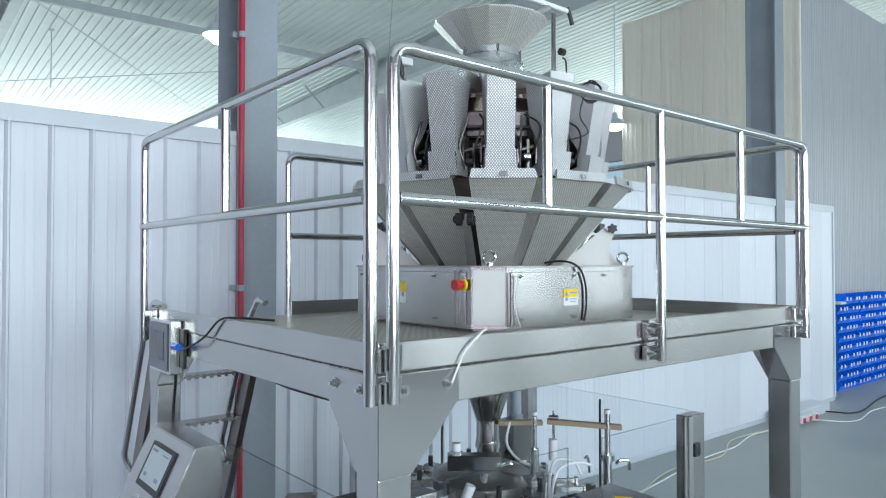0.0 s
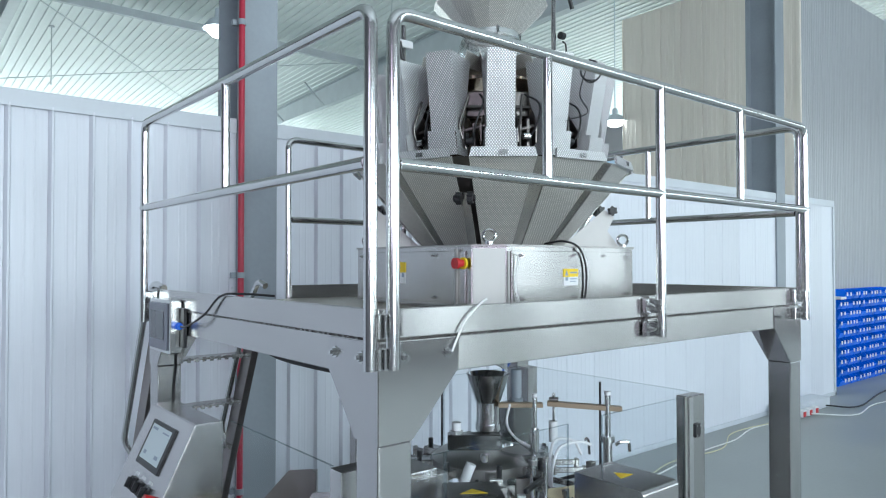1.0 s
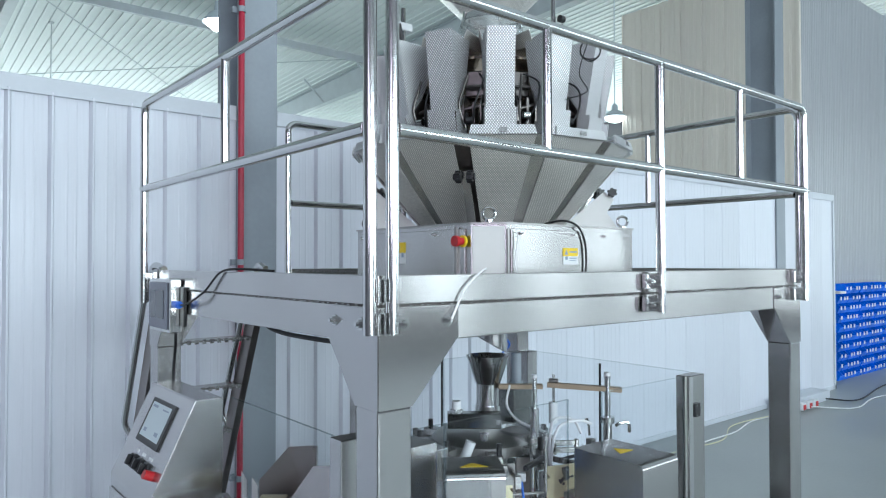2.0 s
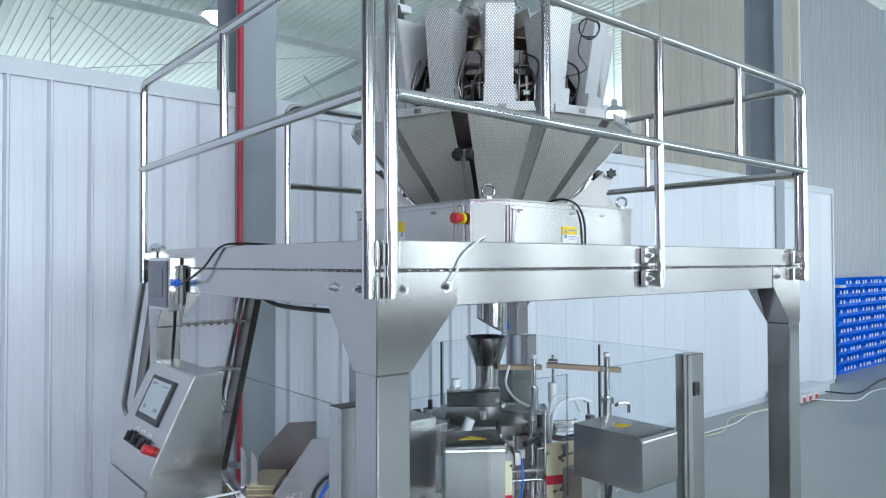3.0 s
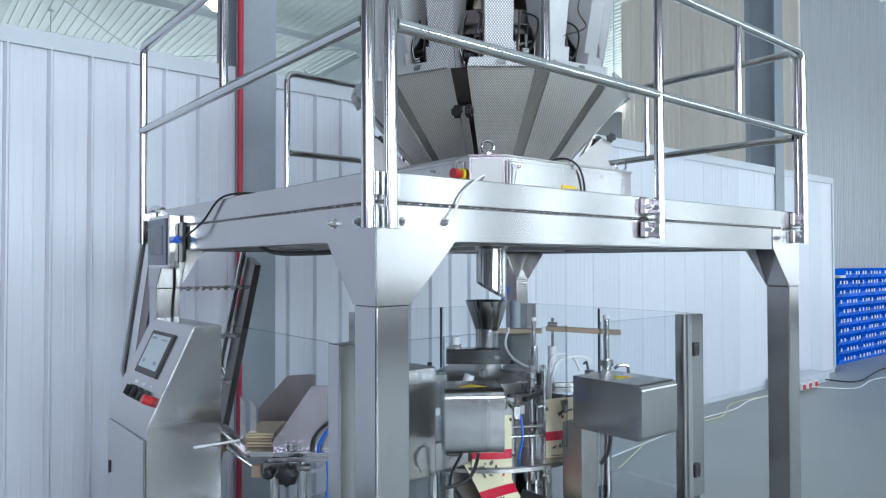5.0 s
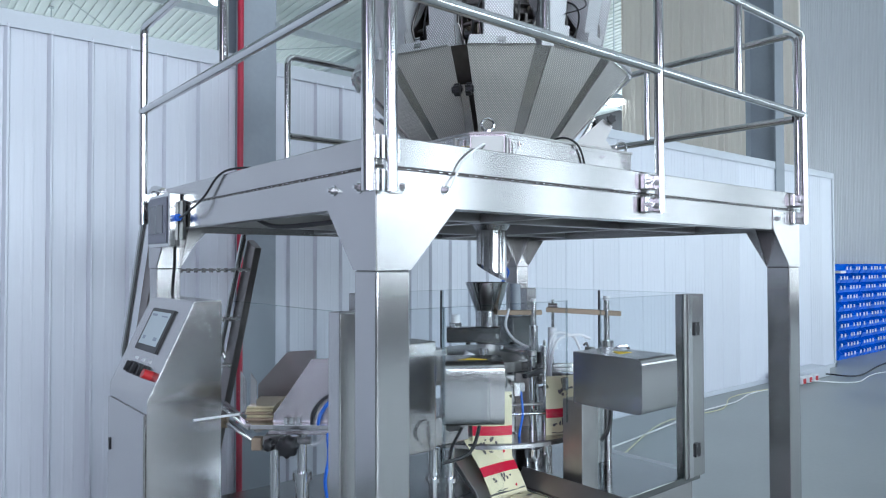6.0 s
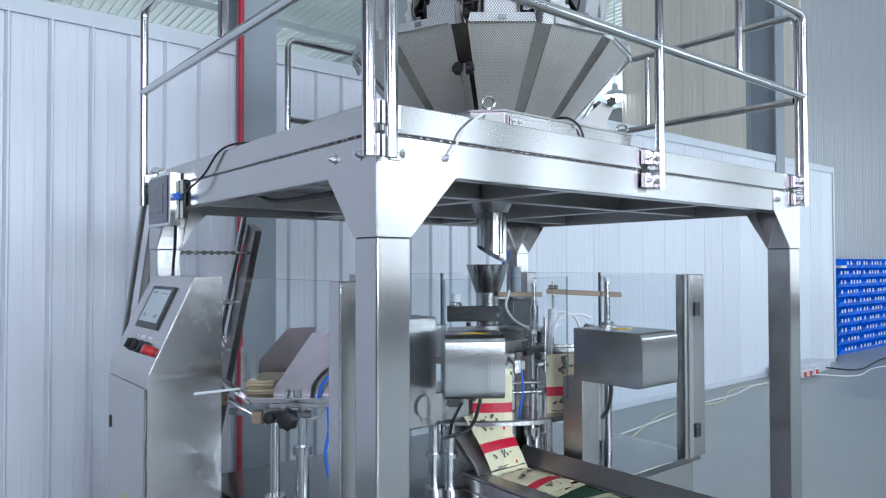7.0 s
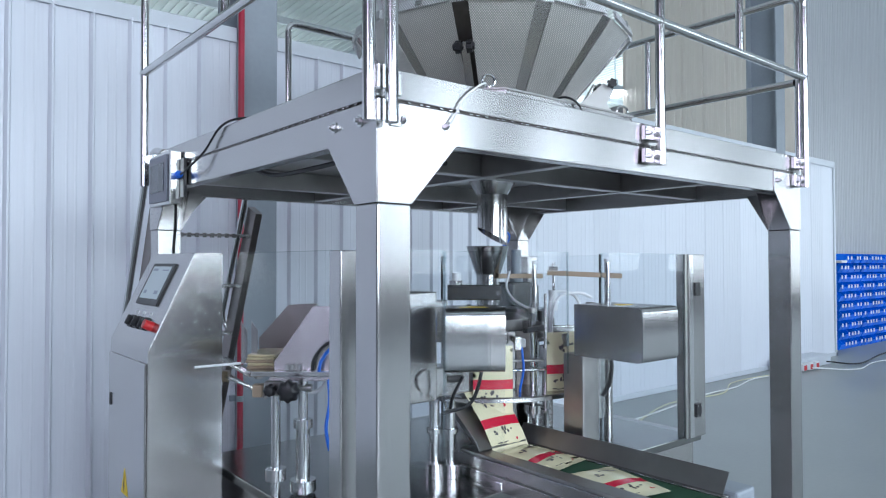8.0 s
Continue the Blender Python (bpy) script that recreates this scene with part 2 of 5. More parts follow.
def tube(bm, points, r, bend=0.0, seg=12, steps=5):
    pts = rounded(points, bend, steps) if bend else [Vector(p) for p in points]
    rings, up = [], None
    for i, p in enumerate(pts):
        d = (pts[min(i + 1, len(pts) - 1)] - pts[max(i - 1, 0)]).normalized()
        if up is None:
            up = d.orthogonal().normalized()
        up = (up - d * up.dot(d)).normalized()
        side = d.cross(up)
        rings.append([bm.verts.new(p + (up * math.cos(a) + side * math.sin(a)) * r) for a in (2 * math.pi * k / seg for k in range(seg))])
    for a, b in zip(rings, rings[1:]):
        for k in range(seg):
            bm.faces.new((a[k], a[(k + 1) % seg], b[(k + 1) % seg], b[k]))
    bm.faces.new(rings[0][::-1]), bm.faces.new(rings[-1])
    return bm


def sweep(points, n=24):
    """A smooth curve through a few points."""
    pts = [Vector(p) for p in points]
    pts = [pts[0] * 2 - pts[1]] + pts + [pts[-1] * 2 - pts[-2]]
    out = []
    for i in range(1, len(pts) - 2):
        a, b, c, d = pts[i - 1:i + 3]
        for k in range(max(2, n // (len(pts) - 3))):
            t = k / max(2, n // (len(pts) - 3))
            out.append(0.5 * (2 * b + (c - a) * t + (2 * a - 5 * b + 4 * c - d) * t * t + (3 * b - a - 3 * c + d) * t ** 3))
    return out + [pts[-2]]


def lathe(bm, profile, centre, seg=32, close=False):
    """A turned shape: (radius, height) pairs about an upright axis."""
    rings = [[bm.verts.new((centre[0] + r * math.cos(a), centre[1] + r * math.sin(a), centre[2] + z)) for a in (2 * math.pi * k / seg for k in range(seg))] for r, z in profile]
    for a, b in zip(rings, rings[1:]):
        for k in range(seg):
            bm.faces.new((a[k], a[(k + 1) % seg], b[(k + 1) % seg], b[k]))
    if close:
        bm.faces.new(rings[0][::-1]), bm.faces.new(rings[-1])
    return bm


def bolt(parent, p, n, r=0.011):
    bm = B()
    p, n = Vector(p), Vector(n)
    rod(bm, p, p + n * 0.003, r * 1.5, seg=14)
    rod(bm, p + n * 0.003, p + n * 0.012, r, seg=6)
    rod(bm, p + n * 0.012, p + n * 0.02, r * 0.55, seg=10)
    return part("bolt", bm, POLISHED, parent)


# ---- the hall ----
WY, WTOP = 4.73, 3.14          # the long sheet wall
bm = B()
box(bm, -7, 22, -9, 32, -0.2, 0.0)
tagged(part("floor", bm, FLOOR), "grey sealed concrete factory floor", "floor", kind="structure")


def holed_wall(name, along, at, a, b, z1, openings, material, label, thick=0.25):
    """A wall with real openings, built of the strips round them."""
    bm = B()

    def strip(u0, u1, z0, zz):
        if u1 - u0 > 0.01 and zz - z0 > 0.01:
            if along == "x":
                box(bm, u0, u1, at, at + thick, z0, zz)
            else:
                box(bm, at, at + thick, u0, u1, z0, zz)
    u = a
    for o0, o1, z0, zz in openings:
        strip(u, o0, 0, z1)
        strip(o0, o1, 0, z0)
        strip(o0, o1, zz, z1)
        u = o1
    strip(u, b, 0, z1)
    return tagged(part(name, bm, material), label, "wall", kind="structure")


holed_wall("wall_south", "x", -9.25, -7, 22, 8.9, [(x - 0.7, x + 0.7, 1.25, 5.15) for x in (-3.0, -0.9, 1.2, 3.0)] + [(4.8, 8.0, 3.0, 5.8)] + [(x - 0.8, x + 0.8, 1.2, 5.8) for x in (9.9, 13.6, 17.3, 20.4)], HALL, "unseen plain hall wall, dark for steel reflections, with high window openings")
# west, north and second east openings are added to hold the extra lights
holed_wall("wall_west", "y", -7.25, -9, 32, 8.9, [(-8.4, -2, 3.0, 5.6)], HALL, "unseen plain hall wall, dark for steel reflections, with an added window opening")
holed_wall("wall_east", "y", 22.0, -9, 32, 8.9, [(-8, 3, 0.6, 5.8), (8, 20, 4.0, 6.2)], HALL, "plain grey hall wall with window openings")
holed_wall("wall_north", "x", 32.0, -7, 22, 7.4, [(-5, 18, 3.0, 6.4)], HALL, "unseen far plain hall wall with an added window band")


def roof_z(y):
    return 8.43 - 0.05 * y


# corrugated roof, ridges run along y
bm = B()
prof, pitch = [], 0.20
for k in range(int(29.4 / pitch)):
    x = -7.2 + k * pitch
    prof += [(x, 0.0), (x + 0.15, 0.0), (x + 0.158, 0.022), (x + 0.188, 0.022)]
lo = [bm.verts.new((x, -9.2, roof_z(-9.2) - d)) for x, d in prof]
hi = [bm.verts.new((x, 32.2, roof_z(32.2) - d)) for x, d in prof]
for i in range(len(prof) - 1):
    bm.faces.new((lo[i], lo[i + 1], hi[i + 1], hi[i]))
back = [bm.verts.new((x, y, roof_z(y) + 0.12)) for x, y in ((-7.3, -9.3), (22.3, -9.3), (22.3, 32.3), (-7.3, 32.3))]
bm.faces.new(back)
tagged(part("ceiling", bm, ROOF), "white corrugated metal roof underside with long ridges", "ceiling", kind="structure")

for y in (15.5,):
    bm = B()
    z = roof_z(y) - 0.05
    for o in ((-0.06, 0.0, -0.012, 0.0), (-0.06, -0.05, -0.16, -0.012), (-0.06, 0.03, -0.172, -0.16)):
        box(bm, -7, 22, y + o[0], y + o[1], z + o[2], z + o[3])
    tagged(part("purlin", bm, RAFTER), "grey steel roof purlin under the sheets", "purlin", "roof purlins", "structure")


def i_beam(bm, p0, p1, w, h, t=0.014):
    """An upright-webbed I section from p0 to p1 (lower edge centre)."""
    p0, p1 = Vector(p0), Vector(p1)
    d = (p1 - p0)
    m = Matrix.Translation(p0) @ d.to_track_quat("Y", "Z").to_matrix().to_4x4()
    n = d.length
    box(bm, -w / 2, w / 2, 0, n, 0, t, m=m)
    box(bm, -t / 2, t / 2, 0, n, t, h - t, m=m)
    box(bm, -w / 2, w / 2, 0, n, h - t, h, m=m)


def h_column(x0, x1, y0, y1, top):
    c = thing("steel_column", "grey-blue painted steel column set in the sheet wall", "column", "steel columns", "structure")
    for nm, b in (("flange", (x0, x1, y0, y0 + 0.02)), ("flange", (x0, x1, y1 - 0.02, y1)), ("web", ((x0 + x1) / 2 - 0.01, (x0 + x1) / 2 + 0.01, y0 + 0.02, y1 - 0.02))):
        bm = B()
        box(bm, *b, 0, top)
        part(nm, bm, COLUMN, c)
    return c


h_column(1.985, 2.285, 4.705, 5.08, 7.3)
h_column(10.27, 10.54, 4.705, 5.16, 7.3)
for x, dz in ((2.02, 0.30), (10.4, 0.0)):
    bm = B()

    def low(y):
        return 7.35 - 0.0255 * y + dz
    for a, b, c in ((-0.1, 0.1, 0.0), (-0.007, 0.007, 0.014)):
        top = [(4.9, roof_z(4.9) - 0.03), (30.0, roof_z(30.0) - 0.03)] if c else [(4.9, low(4.9) + 0.014), (30.0, low(30.0) + 0.014)]
        prism(bm, [(30.0, low(30.0) + c), (4.9, low(4.9) + c)] + top, "x", x + a, x + b)
    prism(bm, [(30.0, roof_z(30.0) - 0.045), (4.9, roof_z(4.9) - 0.045), (4.9, roof_z(4.9) - 0.03), (30.0, roof_z(30.0) - 0.03)], "x", x - 0.1, x + 0.1)
    tagged(part("rafter", bm, RAFTER), "grey tapered steel roof rafter", "rafter", "roof rafters", "structure")
    for k in range(5):
        y = 15.5 + k * 2.6
        bm = B()
        rod(bm, (x - 0.1, y, low(y) + 0.01), (x - 0.75, y, roof_z(y) - 0.04), 0.028, seg=8)
        tagged(part("fly_brace", bm, RAFTER), "short grey brace between rafter and roof", "brace", "roof braces", "structure")
for a, b in (((2.0, 15.2), (7.5, 21.5)), ((9.6, 15.6), (2.4, 22.0)), ((7.8, 11.0), (10.2, 14.6))):
    bm = B()
    rod(bm, (*a, roof_z(a[1]) - 0.16), (*b, roof_z(b[1]) - 0.16), 0.012, seg=6)
    tagged(part("tie_rod", bm, RAFTER), "thin grey roof tie rod", "tie rod", "roof tie rods", "structure")
for x, y, z in ((3.0, 17.5, 6.2),):
    bm = B()
    rod(bm, (x, y, z), (x, y, roof_z(y) - 0.02), 0.012, seg=6)
    rod(bm, (x, y, roof_z(y) - 0.05), (x, y, roof_z(y) - 0.02), 0.06, seg=10)
    tagged(part("hanger_rod", bm, RAFTER), "thin hanger rod below the roof sheets", "rod", "hanger rods", "structure")

# sheet wall: panel by panel, each with a raised rib and small flutes
wall = thing("wall_partition", "white-blue ribbed metal sheet partition wall", "wall", kind="structure")
PITCH = 0.2265


def panel_mesh(width, rib, flutes, height, material, name="panel", dip=0.0012, half=0.008):
    bm = B()
    p = [(0.0, 0.0), (0.016, -rib), (0.026, -rib), (0.030, 0.0), (0.0305, 0.005), (0.0325, 0.005), (0.0335, 0.0)]
    for f in flutes:
        p += [(f - half, 0.0), (f - half * 0.4, -dip), (f + half * 0.4, -dip), (f + half, 0.0)]
    p += [(width - 0.0015, 0.0), (width - 0.0015, 0.03), (0.0, 0.03)]
    prism(bm, p, "z", 0.0, height)
    return finish(bm, name, material)


pm = panel_mesh(PITCH, 0.024, (0.105, 0.155), WTOP, WALL, dip=0.0011)
flat = panel_mesh(PITCH * 2, 0.006, (0.11, 0.18, 0.25, 0.32, 0.39), WTOP, WALL, dip=0.002)
SPLIT = 0.574 + PITCH * 18
spans = [(-6.4, 1.985, pm, PITCH), (2.285, SPLIT, pm, PITCH), (SPLIT, 10.27, flat, PITCH * 2), (10.54, 12.3, flat, PITCH * 2)]
for a, b, sheet, pitch in spans:
    base = 0.574 - PITCH * 100
    k0, k1 = math.ceil((a - base) / pitch - 1e-6), math.floor((b - base) / pitch + 1e-6)
    for k in range(k0, k1):
        ob = new("panel", sheet)
        ob.parent, ob.location = wall, (base + k * pitch, WY, 0)
    for u0, u1 in ((a, base + k0 * pitch), (base + k1 * pitch, b)):
        if u1 - u0 > 0.004:
            bm = B()
            box(bm, u0, u1 - 0.001, WY, WY + 0.03, 0, WTOP)
            part("filler_strip", bm, WALL, wall)
bm = B()
box(bm, -6.4, 1.98, WY + 0.032, WY + 0.10, 0, WTOP)
box(bm, 2.29, 10.265, WY + 0.032, WY + 0.10, 0, WTOP)
box(bm, 10.545, 12.34, WY + 0.032, WY + 0.10, 0, WTOP)
part("core", bm, TRIM, wall)
for a, b in ((-6.4, 1.98), (2.29, 10.265), (10.545, 12.36)):
    bm = B()
    box(bm, a, b, WY - 0.018, WY + 0.115, WTOP - 0.012, WTOP + 0.085, 0.004)
    box(bm, a, b, WY - 0.024, WY - 0.018, WTOP - 0.02, WTOP - 0.008)
    part("flashing", bm, TRIM, wall)
    bm = B()
    box(bm, a, b, WY - 0.02, WY - 0.001, 0.001, 0.06, 0.003)
    part("base_angle", bm, TRIM, wall)
bm = B()
box(bm, 12.302, 12.36, WY - 0.02, WY + 0.112, 0, WTOP - 0.022, 0.004)
part("end_trim", bm, TRIM, wall)
bm = B()
for k in range(5):
    for z in (0.72, 2.02):
        rod(bm, (0.574 + 0.02 + k * PITCH * 2, WY - 0.014, z), (0.574 + 0.02 + k * PITCH * 2, WY - 0.019, z), 0.008, seg=8)
part("screw_head", bm, TRIM, wall)

# tall room behind: cream side wall and grey-blue front wall
block = thing("wall_inner_room", "tall cream and grey-blue ribbed sheet walls of an inner room", "wall", kind="structure")
cm = panel_mesh(0.46, 0.014, (0.12, 0.23, 0.34), 1.0, CREAM, dip=0.007, half=0.022)
x_in, y_in = 12.46, 5.3
for k in range(8):
    ob = new("panel", cm)
    ob.parent = block
    ob.matrix_basis = Matrix.Translation((x_in, y_in + 3.70 - k * 0.46, 0)) @ Matrix.Rotation(radians(-90), 4, "Z") @ Matrix.Diagonal((1, 1, 7.46, 1))
gm = panel_mesh(0.46, 0.022, (0.10, 0.175, 0.25, 0.325, 0.40), 1.0, BLUEWALL, dip=0.018, half=0.026)
for k in range(9):
    ob = new("panel", gm)
    ob.parent = block
    ob.matrix_basis = Matrix.Translation((x_in + 0.03 + k * 0.46, y_in, 0)) @ Matrix.Diagonal((1, 1, 7.36, 1))
bm = B()
box(bm, x_in + 0.035, x_in + 4.15, y_in + 0.035, y_in + 3.7, 0, 7.3)
part("core", bm, CREAM, block)
bm = B()
box(bm, x_in - 0.03, x_in + 0.03, y_in - 0.03, y_in + 0.03, 0, 7.4, 0.004)
part("corner_trim", bm, CREAM, block)
bm = B()
box(bm, x_in + 4.14, x_in + 4.2, y_in - 0.04, y_in + 0.05, 0, 7.4, 0.004)
part("end_trim", bm, TRIM, block)

# red standpipe on its brackets
pipe = thing("red_pipe", "red painted upright fire pipe clipped to the column", "pipe")
bm = B()
tube(bm, [(1.985, 4.645, 0.0), (1.985, 4.645, 7.5)], 0.0215, seg=16)
part("tube", bm, RED, pipe, smooth=True)
for z in (0.6, 2.11, 3.9):
    bm = B()
    lathe(bm, [(0.0215, -0.02), (0.029, -0.02), (0.029, 0.02), (0.0215, 0.02)], (1.985, 4.645, z), 16)
    box(bm, 1.93, 2.02, 4.672, 4.704, z - 0.02, z + 0.02)
    part("clip", bm, COLUMN, pipe)


def high_bay(x, y, z, r):
    t = thing("high_bay_lamp", "lit white high-bay lamp hanging on a thin rod", "lamp", "high-bay lamps")
    bm = B()
    lathe(bm, [(0.03, 0.30), (0.06, 0.28), (0.07, 0.16), (r * 0.6, 0.12), (r, 0.0), (r * 0.96, 0.0), (r * 0.55, 0.10), (0.05, 0.14)], (x, y, z), 28)
    part("shade", bm, LAMPSHADE, t, smooth=True)
    bm = B()
    lathe(bm, [(0.005, -0.11), (r * 0.45, -0.09), (r * 0.75, -0.02), (r * 0.9, 0.02), (0.005, 0.03)], (x, y, z), 24)
    part("bulb", bm, LAMPWHITE, t, smooth=True)
    bm = B()
    rod(bm, (x, y, z + 0.29), (x, y, roof_z(y) - 0.03), 0.012, seg=8)
    part("rod", bm, LAMPSHADE, t)


high_bay(3.57, 9.10, 5.36, 0.23)
high_bay(12.45, 9.19, 5.27, 0.27)

# wall of blue crates
cx0, cy0 = 13.16, 4.95


def crate_mesh():
    bm = B()
    w, d, h = 0.138, 0.30, 0.168
    low = [bm.verts.new(p) for p in ((0, 0.04, 0), (w, 0.04, 0), (w, d, 0), (0, d, 0))]
    mid = [bm.verts.new(p) for p in ((0, 0.0, 0.085), (w, 0.0, 0.085), (w, d, h), (0, d, h))]
    shoulder = [bm.verts.new(p) for p in ((0, 0.09, h), (w, 0.09, h))]
    bm.faces.new(low)
    bm.faces.new((low[0], low[1], mid[1], mid[0]))
    bm.faces.new((low[2], low[3], mid[3], mid[2]))
    bm.faces.new((low[1], low[2], mid[2], shoulder[1], mid[1]))
    bm.faces.new((low[3], low[0], mid[0], shoulder[0], mid[3]))
    bmesh.ops.recalc_face_normals(bm, faces=bm.faces)
    bmesh.ops.solidify(bm, geom=bm.faces[:], thickness=0.008)
    return finish(bm, "crate", BLUEP)


crate = crate_mesh()
BIN = 0.1705
for r in range(10):
    for k in range(2 if r == 9 else 0, 18):
        t = new("parts_bin", crate)
        t.location = (cx0 + k * 0.1405 + (0.05 if k > 6 else 0.0), cy0 + 0.004 * math.sin(k * 3 + r), 0.001 + r * BIN)
        tagged(t, "small blue plastic stacking bin in a tall stack", "bin", "stacked blue bins")
        if (r * 7 + k * 3) % 5:
            bm = B()
            box(bm, 0.044, 0.094, -0.010, -0.003, 0.06, 0.122)
            part("label_card", bm, WHITEP, t, "small white card")
bm = B()
box(bm, cx0 + 0.02, cx0 + 0.26, cy0 - 0.02, cy0 + 0.24, 9 * BIN + 0.004, 9 * BIN + 0.05, 0.006)
tagged(part("flat_tray", bm, WHITEP), "flat white tray on the stacked bins", "tray")

# socket strip and cables on the floor by the wall
strip = thing("socket_box", "grey floor trunking with a row of white and red sockets", "socket box")
bm = B()
box(bm, 9.9, 11.3, 4.40, 4.69, 0.0, 0.15, 0.01)
part("case", bm, TRIM, strip)
for k in range(4):
    bm = B()
    box(bm, 9.84 + k * 0.2, 9.97 + k * 0.2, 4.27, 4.355, 0.02, 0.12, 0.008)
    part("socket", bm, WHITEP, strip)
    bm = B()
    box(bm, 9.86 + k * 0.2, 9.94 + k * 0.2, 4.262, 4.269, 0.03, 0.10, 0.002)
    part("socket_face", bm, ESTOP, strip, "red socket face")
for pts, m, r in (([(4.6, 3.9, 0.012), (6.2, 4.1, 0.012), (7.4, 4.28, 0.012), (8.2, 4.3, 0.012), (9.0, 4.45, 0.012), (9.85, 4.3, 0.03)], CABLE_W, 0.009),
                  ([(5.0, 3.7, 0.012), (6.6, 4.25, 0.012), (7.7, 4.2, 0.012), (8.6, 4.5, 0.012), (9.9, 4.27, 0.05)], CABLE_Y, 0.007),
                  ([(10.3, 4.26, 0.05), (10.9, 3.9, 0.012), (12.0, 4.0, 0.012), (13.5, 3.7, 0.012), (15.0, 3.4, 0.012)], CABLE_W, 0.009),
                  ([(10.9, 4.3, 0.08), (11.6, 4.1, 0.012), (13.5, 4.3, 0.012), (16.0, 4.0, 0.012)], RUBBER, 0.012)):
    bm = B()
    tube(bm, sweep(pts, 40), r, seg=6)
    tagged(part("floor_cable", bm, m, smooth=True), "loose cable lying on the concrete floor", "cable", "floor cables")

# ---- weigher platform ----
X0, X1, Y0, Y1 = 1.045, 3.60, 1.54, 3.52
ZT, ZS, ZB, ZP = 2.072, 1.984, 1.882, 1.706
plat = thing("steel_platform", "brushed stainless steel work platform on four legs", "platform")


def bar(name, x0, x1, y0, y1, z0, z1, material=STEEL, bevel=0.003, parent=plat, label=""):
    bm = B()
    box(bm, x0, x1, y0, y1, z0, z1, bevel, 2)
    return part(name, bm, material, parent, label)


# lower frame (channel beams) and upper kick boards, a gap with a weld line between
T = 0.05
bar("frame_beam", X0, X1, Y0, Y0 + T, ZB, ZS)
bar("frame_beam", X0, X1, Y1 - T, Y1, ZB, ZS)
bar("frame_beam", X0, X0 + T, Y0 + T, Y1 - T, ZB, ZS)
bar("frame_beam", X1 - T, X1, Y0 + T, Y1 - T, ZB, ZS)
K = 0.004
bar("kick_board", X0 - K, X1 + K, Y0 - K, Y0 + 0.012, ZS + 0.006, ZT)
bar("kick_board", X0 + 0.75, X1 + K, Y1 - 0.012, Y1 + K, ZS + 0.006, ZT)
bar("kick_board", X0 - K, X0 + 0.012, Y0 + 0.013, Y1 + K, ZS + 0.006, ZT)
bar("kick_board", X1 - 0.012, X1 + K, Y0 + 0.013, Y1 - 0.013, ZS + 0.006, ZT)
for a, b, c, d in ((X0 + 0.01, X1 - 0.01, Y0 + 0.006, Y0 + 0.03), (X0 + 0.006, X0 + 0.03, Y0 + 0.04, Y1 - 0.05)):
    # black bars in the gap stand in for its shade
    bar("weld_gap", a, b, c, d, ZS - 0.002, ZS + 0.008, STEEL_BLACK, 0)
bar("deck", X0 + 0.013, X1 - 0.013, Y0 + 0.013, Y1 - 0.013, ZS + 0.008, ZS + 0.014, TREAD, 0, label="checkered tread plate")
for x in (1.92, 2.86):
    bar("cross_beam", x, x + 0.05, Y0 + T, Y1 - T, ZB + 0.01, ZS - 0.004, STEEL_DARK)
for y in (2.08, 3.02):
    bar("cross_beam", X0 + T, 1.918, y, y + 0.05, ZB + 0.012, ZS - 0.004, STEEL_DARK)
    bar("cross_beam", 1.972, 2.858, y, y + 0.05, ZB + 0.012, ZS - 0.004, STEEL_DARK)
    bar("cross_beam", 2.912, X1 - T, y, y + 0.05, ZB + 0.012, ZS - 0.004, STEEL_DARK)
bar("underside_plate", X0 + T, X1 - T, Y0 + T, Y1 - T, ZS - 0.003, ZS + 0.004, STEEL_DARK, 0)

# welded beads along the seam
bm = B()
for k in range(66):
    x = X0 + 0.1 + k * 0.037 + 0.008 * math.sin(k * 2.3)
    box(bm, x, x + 0.012, Y0 - 0.0032, Y0 + 0.01, ZS + 0.001, ZS + 0.0045, 0.001)
for k in range(50):
    y = Y0 + 0.1 + k * 0.037 + 0.008 * math.sin(k * 1.9)
    box(bm, X0 - 0.0032, X0 + 0.01, y, y + 0.012, ZS + 0.001, ZS + 0.0045, 0.001)
tagged(part("weld_bead", bm, POLISHED, plat, "row of bright weld beads"), kind="stuff")

